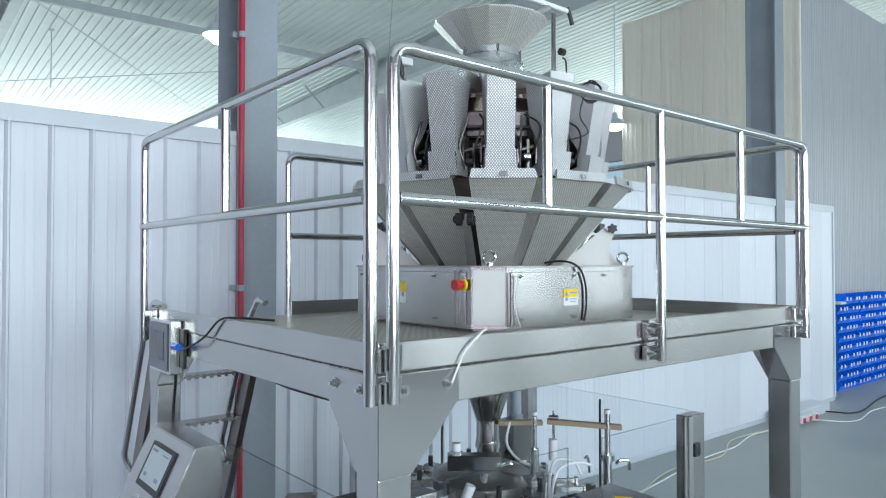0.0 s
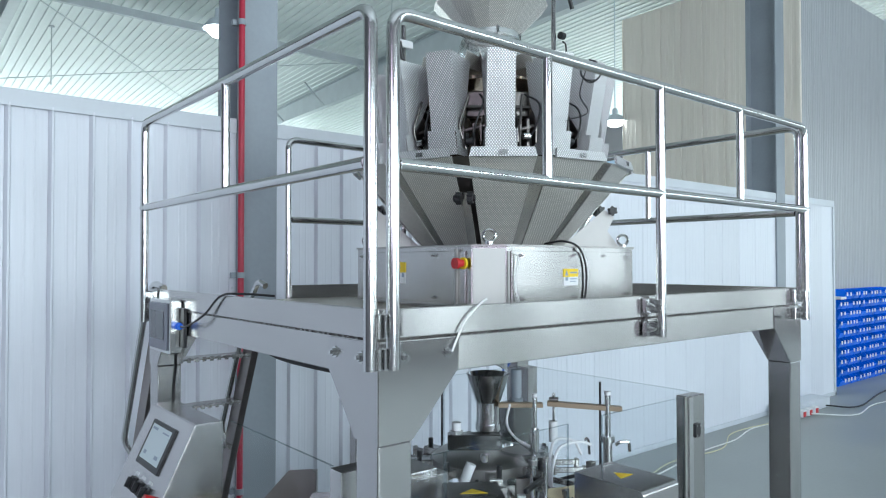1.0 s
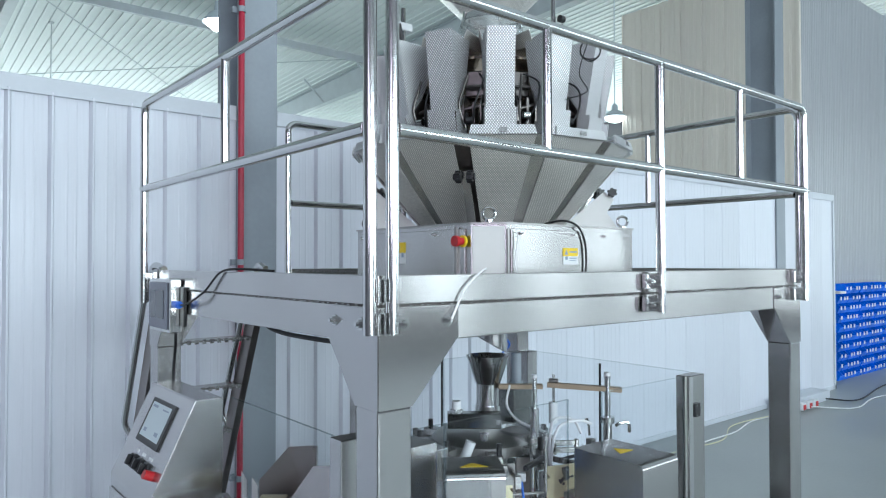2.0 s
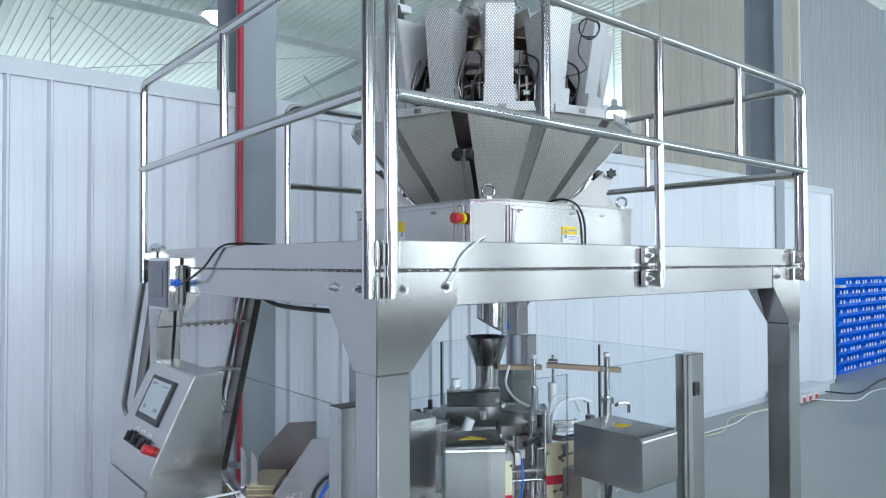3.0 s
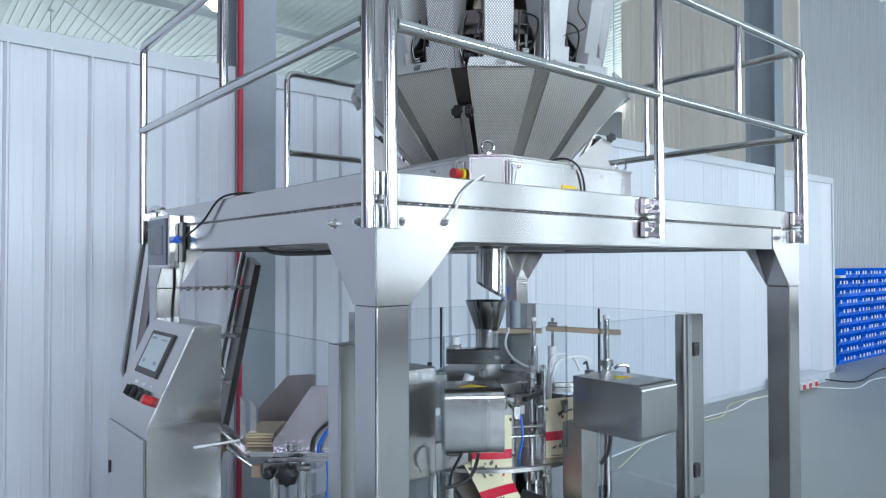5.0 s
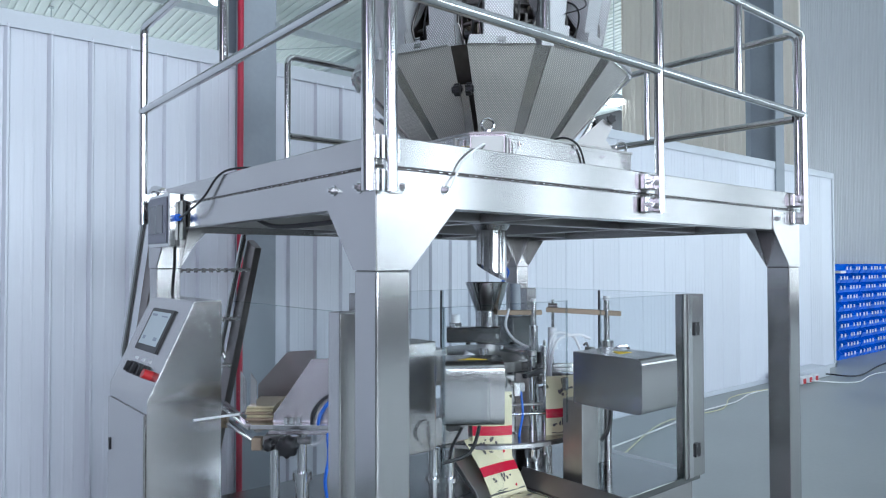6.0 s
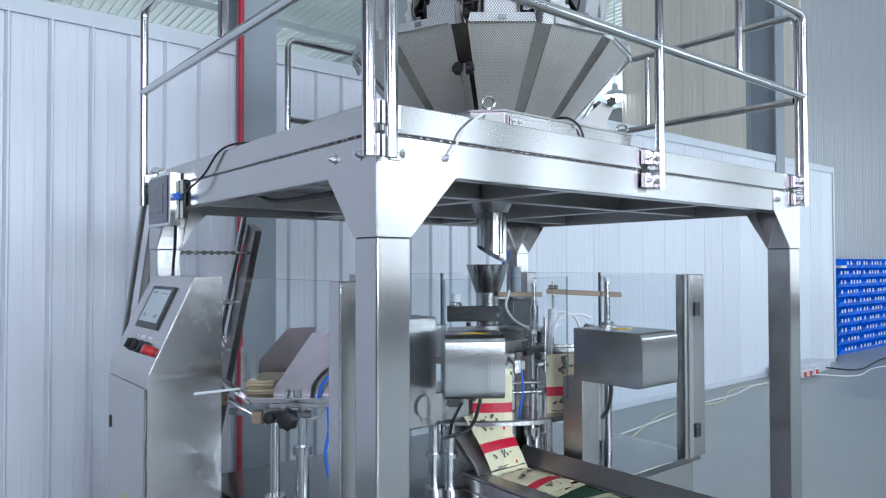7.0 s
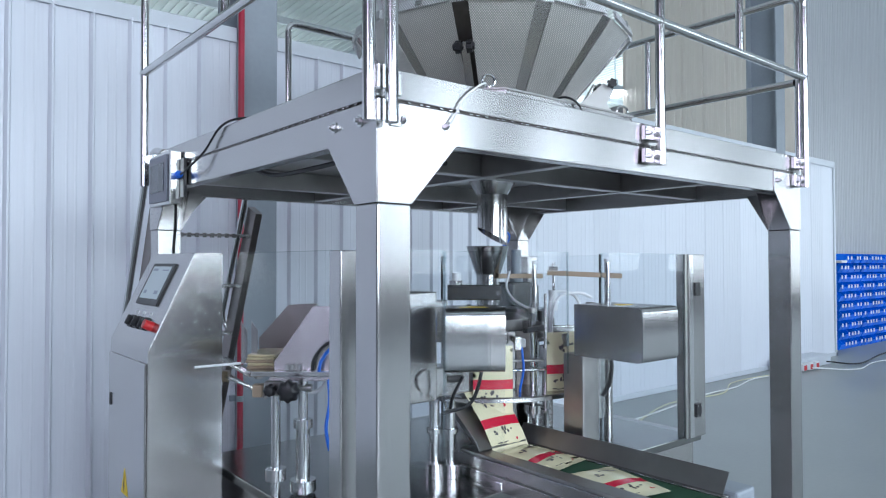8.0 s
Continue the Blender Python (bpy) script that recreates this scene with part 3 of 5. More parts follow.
LW = 0.112
for cx, cy, sx, sy in ((X0, Y0, 1, 1), (X1, Y0, -1, 1), (X0, Y1, 1, -1), (X1, Y1, -1, -1)):
    xs, ys = sorted((cx, cx + sx * LW)), sorted((cy, cy + sy * LW))
    bar("leg", *xs, *ys, 0.03, ZP, STEEL_V, 0.006)
    bm = B()
    rod(bm, (sum(xs) / 2, sum(ys) / 2, 0.0), (sum(xs) / 2, sum(ys) / 2, 0.03), 0.05)
    part("foot", bm, STEEL_DARK, plat)
    # gusset head: two tapering plates round the corner
    bm = B()
    prism(bm, [(cx, ZP), (cx + sx * LW, ZP), (cx + sx * 0.282, ZB + 0.008), (cx + sx * 0.282, ZS - 0.004), (cx, ZS - 0.004)], "y", cy - sy * 0.003, cy + sy * 0.001)
    prism(bm, [(cx, ZP), (cx + sx * LW, ZP), (cx + sx * 0.22, ZB + 0.004), (cx, ZB + 0.004)], "y", cy + sy * (LW - 0.004), cy + sy * LW)
    part("gusset_plate", bm, STEEL_V, plat)
    bm = B()
    prism(bm, [(cy, ZP), (cy + sy * LW, ZP), (cy + sy * 0.262, ZB + 0.008), (cy + sy * 0.262, ZS - 0.004), (cy, ZS - 0.004)], "x", cx - sx * 0.003, cx + sx * 0.001)
    prism(bm, [(cy, ZP), (cy + sy * LW, ZP), (cy + sy * 0.22, ZB + 0.004), (cy, ZB + 0.004)], "x", cx + sx * (LW - 0.004), cx + sx * LW)
    part("gusset_plate", bm, STEEL_V, plat)
    bolt(plat, (cx + sx * 0.24, cy - sy * 0.003, 1.938), (0, -sy, 0))
    bolt(plat, (cx - sx * 0.003, cy + sy * 0.22, 1.938), (-sx, 0, 0))

# guard rails
rail = thing("guard_rail", "polished stainless tube guard rail round the platform", "guard rail")
R, RT, RM, RB = 0.0185, 2.872, 2.462, 1.915


def rail_tube(pts, bend=0.055, r=R):
    bm = B()
    tube(bm, pts, r, bend, seg=18, steps=7)
    part("tube", bm, POLISHED, rail, smooth=True)


FX, FY = X0 - 0.045, Y0 - 0.042
FR = X1 - 0.035
rail_tube([(1.062, FY, RB), (1.062, FY, RT), (FR, FY, RT), (FR, FY, RB)])
rail_tube([(1.062 + R, FY, RM), (FR + 0.02, FY, RM)], 0)
for x in (1.672, 2.925):
    rail_tube([(x, FY, RM), (x, FY, RT)], 0, R * 0.9)
rail_tube([(2.312, FY, RB), (2.312, FY, RT)], 0)
rail_tube([(FX, 1.512, RB), (FX, 1.512, RT), (FX, 3.475, RT), (FX, 3.475, RB)], 0.05)
rail_tube([(FX, 1.512 + R, RM), (FX, 3.495, RM)], 0)
rail_tube([(FX, 2.485, RM), (FX, 2.485, RT)], 0, R * 0.9)
RX = X1 - 0.027
rail_tube([(RX, 1.528, 2.0), (RX, 1.528, RT + 0.005), (RX, 3.46, RT + 0.005), (RX, 3.46, 2.0)], 0.06)
rail_tube([(RX, 1.528 + R, RM - 0.015), (RX, 3.46, RM - 0.015)], 0)
rail_tube([(RX, 2.40, RM - 0.015), (RX, 2.40, RT)], 0, R * 0.9)
BY = 3.50
rail_tube([(1.77, BY, 2.0), (1.77, BY, RT + 0.012), (RX, BY, RT + 0.012)], 0.06)
rail_tube([(1.77 + R, BY, RM - 0.025), (RX, BY, RM - 0.025)], 0)
rail_tube([(2.65, BY, RM - 0.025), (2.65, BY, RT + 0.012)], 0, R * 0.9)


def clamp(x, y, nx, ny, low=True):
    """A bolted bracket pair that holds a post against the platform side."""
    for z0, z1 in ((2.005, 2.062), (1.918, 1.975))[:2 if low else 1]:
        bm = B()
        if ny:
            box(bm, x - 0.075, x + 0.02, y + 0.015, y + 0.036, z0, z1, 0.003)
            box(bm, x - 0.02, x - 0.008, y - 0.012, y + 0.015, z0 + 0.004, z1 - 0.004, 0.002)
            box(bm, x + 0.025, x + 0.062, y + 0.032, y + 0.0375, z0 + 0.002, z1 + 0.004, 0.001)
        else:
            box(bm, x + 0.015, x + 0.038, y - 0.02, y + 0.07, z0, z1, 0.003)
            box(bm, x - 0.012, x + 0.015, y + 0.01, y + 0.022, z0 + 0.004, z1 - 0.004, 0.002)
        part("bracket", bm, POLISHED, rail)
        if ny:
            bolt(rail, (x - 0.05, y + 0.015, (z0 + z1) / 2), (0, -1, 0), 0.009)
        else:
            bolt(rail, (x + 0.015, y + 0.05, (z0 + z1) / 2), (-1, 0, 0), 0.009)


clamp(2.312, FY, 0, 1)
clamp(FR, FY, 0, 1)
clamp(FX, 3.41, 1, 0)
for z0, z1 in ((2.0, 2.062), (1.915, 1.972)):
    for b in ((FX + 0.02, 1.062 - 0.02, FY + 0.012, FY + 0.02, z0, z1), (1.027, 1.035, FY - 0.012, FY + 0.011, z0, z1), (1.012, 1.018, FY - 0.012, FY + 0.011, z0, z1), (1.082, 1.118, Y0 - 0.010, Y0 - 0.004, z0, z1 + 0.006)):
        bm = B()
        box(bm, *b, 0.001)
        part("corner_bracket", bm, POLISHED, rail)
bolt(rail, (1.128, Y0 - 0.004, 1.936), (0, -1, 0), 0.012)
bolt(rail, (X0 - 0.003, 1.62, 1.936), (-1, 0, 0), 0.012)

# ladder at the back corner
ladder = thing("step_ladder", "steep stainless ladder with tube handrails up to the deck", "ladder")


def lad(x, z, w=0.0):
    return (x, 3.57 + (1.88 - z) * 0.46 + w, z)


for x in (1.10, 1.62):
    bm = B()
    box(bm, -0.02, 0.02, -0.055, 0.055, 0, 2.02, 0.002)
    m = Matrix.Translation((x, 3.57 + 1.88 * 0.46, 0.0)) @ Matrix.Rotation(math.atan(0.46), 4, "X")
    bmesh.ops.transform(bm, matrix=m, verts=bm.verts)
    part("stringer", bm, STEEL_BROWN, ladder)
    bm = B()
    d = 0.0 if x < 1.3 else -0.06
    tube(bm, [(x - 0.03, 3.40, 2.075), (x - 0.04, 3.52 + d, 2.10), (x - 0.04, 3.66 + d, 1.96), (x - 0.04, 4.03 + d, 1.22), (x + 0.03, 3.99 + d, 1.09)], 0.017, 0.05, seg=12)
    part("handrail", bm, POLISHED, ladder, smooth=True)
for k in range(6):
    z = 1.70 - k * 0.275
    bm = B()
    y = 3.57 + (1.88 - z) * 0.46
    box(bm, 1.113, 1.607, y - 0.055, y + 0.055, z - 0.012, z, 0.002)
    for j in range(12):
        box(bm, 1.13 + j * 0.04, 1.15 + j * 0.04, y - 0.06, y - 0.055, z - 0.02, z + 0.004, 0.001)
    part("tread", bm, STEEL, ladder)

# operator panel hung on the platform side
hmi = thing("operator_panel", "small operator touch panel in a bright steel box", "control panel")
bm = B()
box(bm, 0.985, 1.038, 3.05, 3.33, 1.80, 2.035, 0.006, 2)
part("case", bm, POLISHED, hmi)
bm = B()
box(bm, 0.977, 0.984, 3.07, 3.315, 1.815, 2.02, 0.003)
part("bezel", bm, BEZEL, hmi)
bm = B()
box(bm, 0.974, 0.9765, 3.105, 3.285, 1.86, 1.985)
part("screen", bm, SCREEN, hmi, "dark touch screen")
bm = B()
rod(bm, (1.01, 3.05, 1.925), (1.01, 3.005, 1.925), 0.016)
rod(bm, (1.01, 3.005, 1.925), (1.01, 2.985, 1.925), 0.011)
part("cable_gland", bm, BLUEHOSE, hmi, "blue cable gland")
bm = B()
box(bm, 1.028, 1.042, 3.0, 3.045, 1.83, 2.0, 0.002)
part("hinge_plate", bm, BLACK, hmi)
bm = B()
tube(bm, sweep([(1.01, 2.985, 1.925), (1.0, 2.88, 1.935), (1.02, 2.74, 1.99), (1.03, 2.60, 2.068), (1.05, 2.46, 2.082), (1.14, 2.36, 2.075)], 30), 0.0045, seg=8)
tagged(part("panel_cable", bm, RUBBER, smooth=True), "black cable from the operator panel over the deck edge", "cable")
bm = B()
tube(bm, sweep([(1.52, 1.80, 2.006), (1.45, 1.56, 2.08), (1.41, 1.529, 2.078), (1.345, 1.526, 2.03), (1.31, 1.526, 1.975), (1.285, 1.518, 1.942)], 30), 0.0031, seg=8)
tagged(part("white_cable", bm, CABLE_W, smooth=True), "white cable tied to a bolt on the platform side", "cable")

bm = B()
tube(bm, sweep([(1.13, 2.5, 1.90), (1.12, 2.3, 1.86), (1.12, 2.0, 1.855), (1.13, 1.85, 1.86), (1.2, 1.8, 1.87), (1.5, 1.8, 1.88)], 30), 0.008, seg=8)
tagged(part("hanging_cable", bm, RUBBER, smooth=True), "black cable sagging under the platform edge", "cable")

# ---- multihead weigher ----
CX, CY = 2.45, 2.585
weigher = thing("multihead_weigher", "stainless multihead weigher with dimpled hoppers on a base box", "weigher")
BX, BY, HB, CH = 2.4675, 2.5875, 0.5425, 0.105
Z0, Z1 = 2.012, 2.266
oct_ = []
for sx, sy in ((-1, -1), (1, -1), (1, 1), (-1, 1)):
    a, b = (BX + sx * HB, BY + sy * (HB - CH)), (BX + sx * (HB - CH), BY + sy * HB)
    oct_ += [a, b] if sx * sy > 0 else [b, a]
bm = B()
prism(bm, oct_, "z", Z0, Z1)
part("base_box", bm, STEEL, weigher)
bm = B()
prism(bm, [(BX + (x - BX) * 0.93, BY + (y - BY) * 0.93) for x, y in oct_], "z", 1.999, Z0 - 0.001)
part("base_skirt", bm, STEEL_DARK, weigher)
bm = B()
prism(bm, [(BX + (x - BX) * 1.012, BY + (y - BY) * 1.012) for x, y in oct_], "z", Z1, Z1 + 0.008)
part("base_lid", bm, STEEL_DARK, weigher)
# front and side service covers
bm = B()
box(bm, BX - HB + CH + 0.02, BX + HB - CH - 0.02, BY - HB - 0.008, BY - HB, Z0 + 0.012, Z1 - 0.018, 0.002)
part("service_cover", bm, STEEL, weigher)
bm = B()
box(bm, BX - HB - 0.008, BX - HB, BY - HB + CH + 0.03, BY + HB - CH - 0.02, Z0 + 0.012, Z1 - 0.018, 0.002)
part("service_cover", bm, STEEL, weigher)
bm = B()
m = Matrix.Translation((BX - HB + CH / 2, BY - HB + CH / 2, (Z0 + Z1) / 2)) @ Matrix.Rotation(radians(-45), 4, "Z")
box(bm, -0.068, 0.068, -0.006, 0.0, -0.115, 0.118, 0.002, m=m)
part("corner_cover", bm, CREAMPAINT, weigher, "pale painted corner cover")
for dx, dz in ((-0.36, 0.09), (-0.02, 0.09), (0.2, 0.09), (0.37, 0.085), (-0.36, -0.095), (-0.02, -0.095), (0.37, -0.09)):
    bolt(weigher, (BX + dx, BY - HB - 0.008, (Z0 + Z1) / 2 + dz), (0, -1, 0), 0.006)
for dy, dz in ((-0.2, 0.09), (0.1, 0.09), (0.38, 0.09), (-0.2, -0.095), (0.1, -0.095)):
    bolt(weigher, (BX - HB - 0.008, BY + dy, (Z0 + Z1) / 2 + dz), (-1, 0, 0), 0.006)
bm = B()
box(bm, 1.905, 1.9165, 2.225, 2.235, Z0 + 0.01, Z1 - 0.01)
part("door_edge", bm, STEEL_DARK, weigher)
bm = B()
box(bm, 2.02, 2.03, BY - HB - 0.018, BY - HB - 0.008, Z0 + 0.01, Z1 - 0.02)
part("door_edge", bm, STEEL_DARK, weigher)
bm = B()
rod(bm, (BX - HB - 0.009, 2.185, 2.195), (BX - HB - 0.02, 2.185, 2.195), 0.025, seg=24)
part("button_plate", bm, YELLOW, weigher, "yellow button collar")
bm = B()
rod(bm, (BX - HB - 0.02, 2.185, 2.195), (BX - HB - 0.045, 2.185, 2.195), 0.016, seg=20)
rod(bm, (BX - HB - 0.045, 2.185, 2.195), (BX - HB - 0.062, 2.185, 2.195), 0.023, seg=20)
part("stop_button", bm, ESTOP, weigher, "red emergency stop button")


def warning_label(x0, x1, y0, y1, z0, z1, axis):
    """A yellow-headed white sticker with bars for its print."""
    bm = B()
    h = z0 + (z1 - z0) * 0.52
    box(bm, x0, x1, y0, y1, h, z1)
    part("warning_sticker", bm, YELLOW, weigher, "yellow warning sticker")
    bm = B()
    box(bm, x0, x1, y0, y1, z0, h - 0.001)
    part("sticker_note", bm, WHITEP, weigher, "white note with printed bars")
    bm = B()
    for k, (u, w, z, t) in enumerate(((0.42, 0.5, 0.72, 0.1), (0.42, 0.5, 0.36, 0.06), (0.42, 0.4, 0.22, 0.05), (0.12, 0.18, 0.3, 0.2))):
        zz = z0 + (z1 - z0) * z
        if axis == "y":
            box(bm, x0 + (x1 - x0) * u, x0 + (x1 - x0) * (u + w), y0 - 0.001, y0, zz, zz + (z1 - z0) * t)
        else:
            box(bm, x0 - 0.001, x0, y0 + (y1 - y0) * u, y0 + (y1 - y0) * (u + w), zz, zz + (z1 - z0) * t)
    if axis == "y":
        prism(bm, [(x0 + 0.008, h + 0.006), (x0 + 0.032, h + 0.006), (x0 + 0.02, z1 - 0.006)], "y", y0 - 0.001, y0)
    part("sticker_print", bm, SCREENBAR, weigher)


warning_label(2.375, 2.475, BY - HB - 0.011, BY - HB - 0.0085, 2.095, 2.17, "y")
warning_label(BX - HB - 0.011, BX - HB - 0.0085, 2.60, 2.69, 2.10, 2.20, "x")
for sx, sy in ((-1, -1), (1, -1), (-1, 1), (1, 1)):
    x, y = BX + sx * 0.465, BY + sy * 0.465
    bm = B()
    rod(bm, (x, y, Z1 + 0.008), (x, y, Z1 + 0.022), 0.018)
    ring = [(x + 0.026 * math.cos(a) * 0.77, y - 0.026 * math.cos(a) * 0.64, Z1 + 0.046 + 0.026 * math.sin(a)) for a in (2 * math.pi * k / 20 for k in range(21))]
    tube(bm, ring, 0.0065, seg=8)
    part("lifting_eye", bm, POLISHED, weigher, "polished lifting eye", smooth=True)

HEADS = 14


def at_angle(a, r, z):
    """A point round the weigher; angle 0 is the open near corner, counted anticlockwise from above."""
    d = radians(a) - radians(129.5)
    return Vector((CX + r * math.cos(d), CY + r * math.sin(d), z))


def slab(bm, corners, thick):
    """A sheet of the given thickness behind four or more corners."""
    c = [Vector(p) for p in corners]
    n = (c[1] - c[0]).cross(c[2] - c[0]).normalized() * thick
    a, b = [bm.verts.new(p) for p in c], [bm.verts.new(p + n) for p in c]
    bm.faces.new(a), bm.faces.new(b[::-1])
    for i in range(len(c)):
        j = (i + 1) % len(c)
        bm.faces.new((a[i], b[i], b[j], a[j]))


A0, STEP = 0.4, 360 / HEADS
ZR, ZC = 2.645, 2.275
RR, RC = 0.69, 0.36
FACETS, FSTEP = 12, 30.0
for f in range(FACETS):
    # discharge cone facet, its rolled lip and the plain seam strip beside it
    a, half = A0 + f * FSTEP, FSTEP / 2
    bm = B()
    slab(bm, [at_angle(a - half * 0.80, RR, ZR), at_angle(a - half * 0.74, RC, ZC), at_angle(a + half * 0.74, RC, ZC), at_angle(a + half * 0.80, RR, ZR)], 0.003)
    part("chute_panel", bm, DIMPLE_FINE, weigher)
    bm = B()
    slab(bm, [at_angle(a + half * 0.78, RR - 0.005, ZR), at_angle(a + half * 0.72, RC - 0.005, ZC), at_angle(a + half * 1.28, RC - 0.005, ZC), at_angle(a + half * 1.22, RR - 0.005, ZR)], 0.002)
    # the hinge seam's strip is black in place of a shaded open slot
    part("chute_seam", bm, STEEL_BLACK if f == FACETS - 1 else STEEL, weigher)
    bm = B()
    slab(bm, [at_angle(a - half * 0.74, RR + 0.001, ZR + 0.034), at_angle(a - half * 0.78, RR + 0.012, ZR - 0.006), at_angle(a + half * 0.78, RR + 0.012, ZR - 0.006), at_angle(a + half * 0.74, RR + 0.001, ZR + 0.034)], 0.012)
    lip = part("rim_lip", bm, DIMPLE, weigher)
    bm = B()
    slab(bm, [at_angle(a - 1.3, RR + 0.013, ZR + 0.022), at_angle(a - 1.3, RR + 0.016, ZR + 0.003), at_angle(a + 1.3, RR + 0.016, ZR + 0.003), at_angle(a + 1.3, RR + 0.013, ZR + 0.022)], 0.004)
    part("rim_clip", bm, STEEL, lip)
for h in range(HEADS):
    a = A0 + h * STEP
    half = STEP / 2
    # upper feed hopper: three-sided cover that leans out at its top
    w, dp = 0.060, 0.13
    rt, rb, zt, zb = 0.625, 0.565, 3.12, 2.775
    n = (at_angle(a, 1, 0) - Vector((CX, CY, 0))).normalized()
    s = Vector((-n.y, n.x, 0))
    o = Vector((CX, CY, 0))

    def q(r, side, z):
        return o + n * r + s * side + Vector((0, 0, z))
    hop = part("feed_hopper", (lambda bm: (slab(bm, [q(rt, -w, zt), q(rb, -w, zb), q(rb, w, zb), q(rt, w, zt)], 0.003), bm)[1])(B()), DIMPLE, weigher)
    bm = B()
    slab(bm, [q(rt - 0.002, -w, zt), q(rt - dp - 0.05, -w - 0.012, zt - 0.01), q(rb - dp * 0.75, -w - 0.004, zb + 0.15), q(rb - 0.03, -w - 0.002, zb), q(rb - 0.002, -w, zb)], 0.003)
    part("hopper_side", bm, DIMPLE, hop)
    bm = B()
    slab(bm, [q(rt - 0.002, w, zt), q(rb - 0.002, w, zb), q(rb - 0.03, w + 0.002, zb), q(rb - dp * 0.75, w + 0.004, zb + 0.15), q(rt - dp - 0.05, w + 0.012, zt - 0.01)], 0.003)
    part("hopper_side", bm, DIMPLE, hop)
    # weigh hopper below it
    bm = B()
    rb2, zt2, zb2, w2 = 0.575, 2.78, 2.672, 0.069
    slab(bm, [q(rb2 + 0.018, -w2 + 0.004, zt2), q(rb2, -w2, zb2), q(rb2, w2, zb2), q(rb2 + 0.018, w2 - 0.004, zt2)], 0.003)
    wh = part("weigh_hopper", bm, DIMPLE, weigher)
    for sg in (-1, 1):
        bm = B()
        slab(bm, [q(rb2 + 0.016, sg * w2, zt2), q(rb2 - 0.002, sg * w2, zb2), q(rb2 - 0.09, sg * (w2 + 0.006), zb2), q(rb2 - 0.11, sg * (w2 + 0.006), zt2)], 0.003)
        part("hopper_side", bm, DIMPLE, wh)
    # drive housing, links and hooks between the hoppers
    bm = B()
    b = a + half

    nb = (at_angle(b, 1, 0) - Vector((CX, CY, 0))).normalized()
    sb = Vector((-nb.y, nb.x, 0))
    mm = Matrix(((sb.x, nb.x, 0, CX), (sb.y, nb.y, 0, CY), (0, 0, 1, 0), (0, 0, 0, 1)))
    ja, jb, jc = (random.uniform(-0.014, 0.014) for _ in range(3))
    box(bm, ja - 0.008, ja + 0.008, 0.44, 0.53, 2.68, 2.83 + jb, 0.003, m=mm)
    box(bm, -0.05, 0.05, 0.405, 0.44, 2.86, 2.98, 0.006, m=mm)
    prism_at = [(0.44, 2.70), (0.545, 2.73 + jc), (0.55, 2.80), (0.50, 2.87 + jb), (0.44, 2.84)]
    for sg in (-1, 1):
        a4 = [bm.verts.new(mm @ Vector((sg * (0.034 + ja * 0.4), yy, zz))) for yy, zz in prism_at]
        b4 = [bm.verts.new(mm @ Vector((sg * (0.041 + ja * 0.4), yy, zz))) for yy, zz in prism_at]
        bm.faces.new(a4), bm.faces.new(b4[::-1])
        for i4 in range(5):
            bm.faces.new((a4[i4], b4[i4], b4[(i4 + 1) % 5], a4[(i4 + 1) % 5]))
    rod(bm, mm @ Vector((-0.06, 0.52, 2.78 + jc)), mm @ Vector((0.06, 0.52, 2.80 + ja)), 0.010, seg=10)
    rod(bm, mm @ Vector((-0.07, 0.47, 2.90)), mm @ Vector((0.07, 0.47, 2.90)), 0.008, seg=8)
    tube(bm, [mm @ Vector((-0.03, 0.53, 2.70)), mm @ Vector((-0.045 + jb, 0.56, 2.80)), mm @ Vector((-0.02, 0.53, 2.93 + ja))], 0.006, 0.03, seg=8)
    # links coloured black to imitate the shade between the hoppers
    part("drive_link", bm, STEEL_BLACK, weigher)
    bm = B()
    rod(bm, mm @ Vector((-0.03 + ja, 0.55, 2.745 + jb)), mm @ Vector((0.0 + ja, 0.55, 2.745 + jb)), 0.016, seg=14)
    part("drive_roller", bm, (POLISHED, BLACK, STEEL_DARK)[h % 3], weigher)
    bm = B()
    tube(bm, sweep([mm @ Vector((0.02 + jc, 0.46, 2.96)), mm @ Vector((0.045 + ja, 0.55, 2.90)), mm @ Vector((0.03 + jb, 0.56, 2.80)), mm @ Vector((0.0, 0.52, 2.72))], 12), 0.0045, seg=6)
    part("sensor_lead", bm, (RUBBER, RUBBER, STEEL_DARK)[h % 3], weigher)
    # linear feeder trough that ends over each hopper
    bm = B()
    slab(bm, [q(0.24, -0.055, 3.115), q(0.50, -0.065, 3.085), q(0.50, 0.065, 3.085), q(0.24, 0.055, 3.115)], -0.003)
    for sg in (-1, 1):
        slab(bm, [q(0.24, sg * 0.055, 3.115), q(0.50, sg * 0.065, 3.085), q(0.50, sg * 0.085, 3.15), q(0.24, sg * 0.07, 3.17)], 0.003)
    part("feeder_pan", bm, DIMPLE_FINE, weigher)

bm = B()
lathe(bm, [(0.20, Z1 + 0.009), (0.20, 2.62), (0.40, 2.66), (0.40, 3.0), (0.36, 3.06), (0.20, 3.09), (0.20, 3.15), (0.015, 3.20)], (CX, CY, 0), 42)
part("core_drum", bm, BRONZED, weigher, "polished centre drum", smooth=True)
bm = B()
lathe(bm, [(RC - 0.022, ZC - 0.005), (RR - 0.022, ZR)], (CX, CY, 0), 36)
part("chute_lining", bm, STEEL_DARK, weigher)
bm = B()
lathe(bm, [(0.142, 3.365), (0.292, 3.515), (0.296, 3.522), (0.288, 3.520), (0.136, 3.37)], (CX, CY, 0), 16)
part("infeed_funnel", bm, DIMPLE_FINE, weigher, "dimpled infeed funnel")
bm = B()
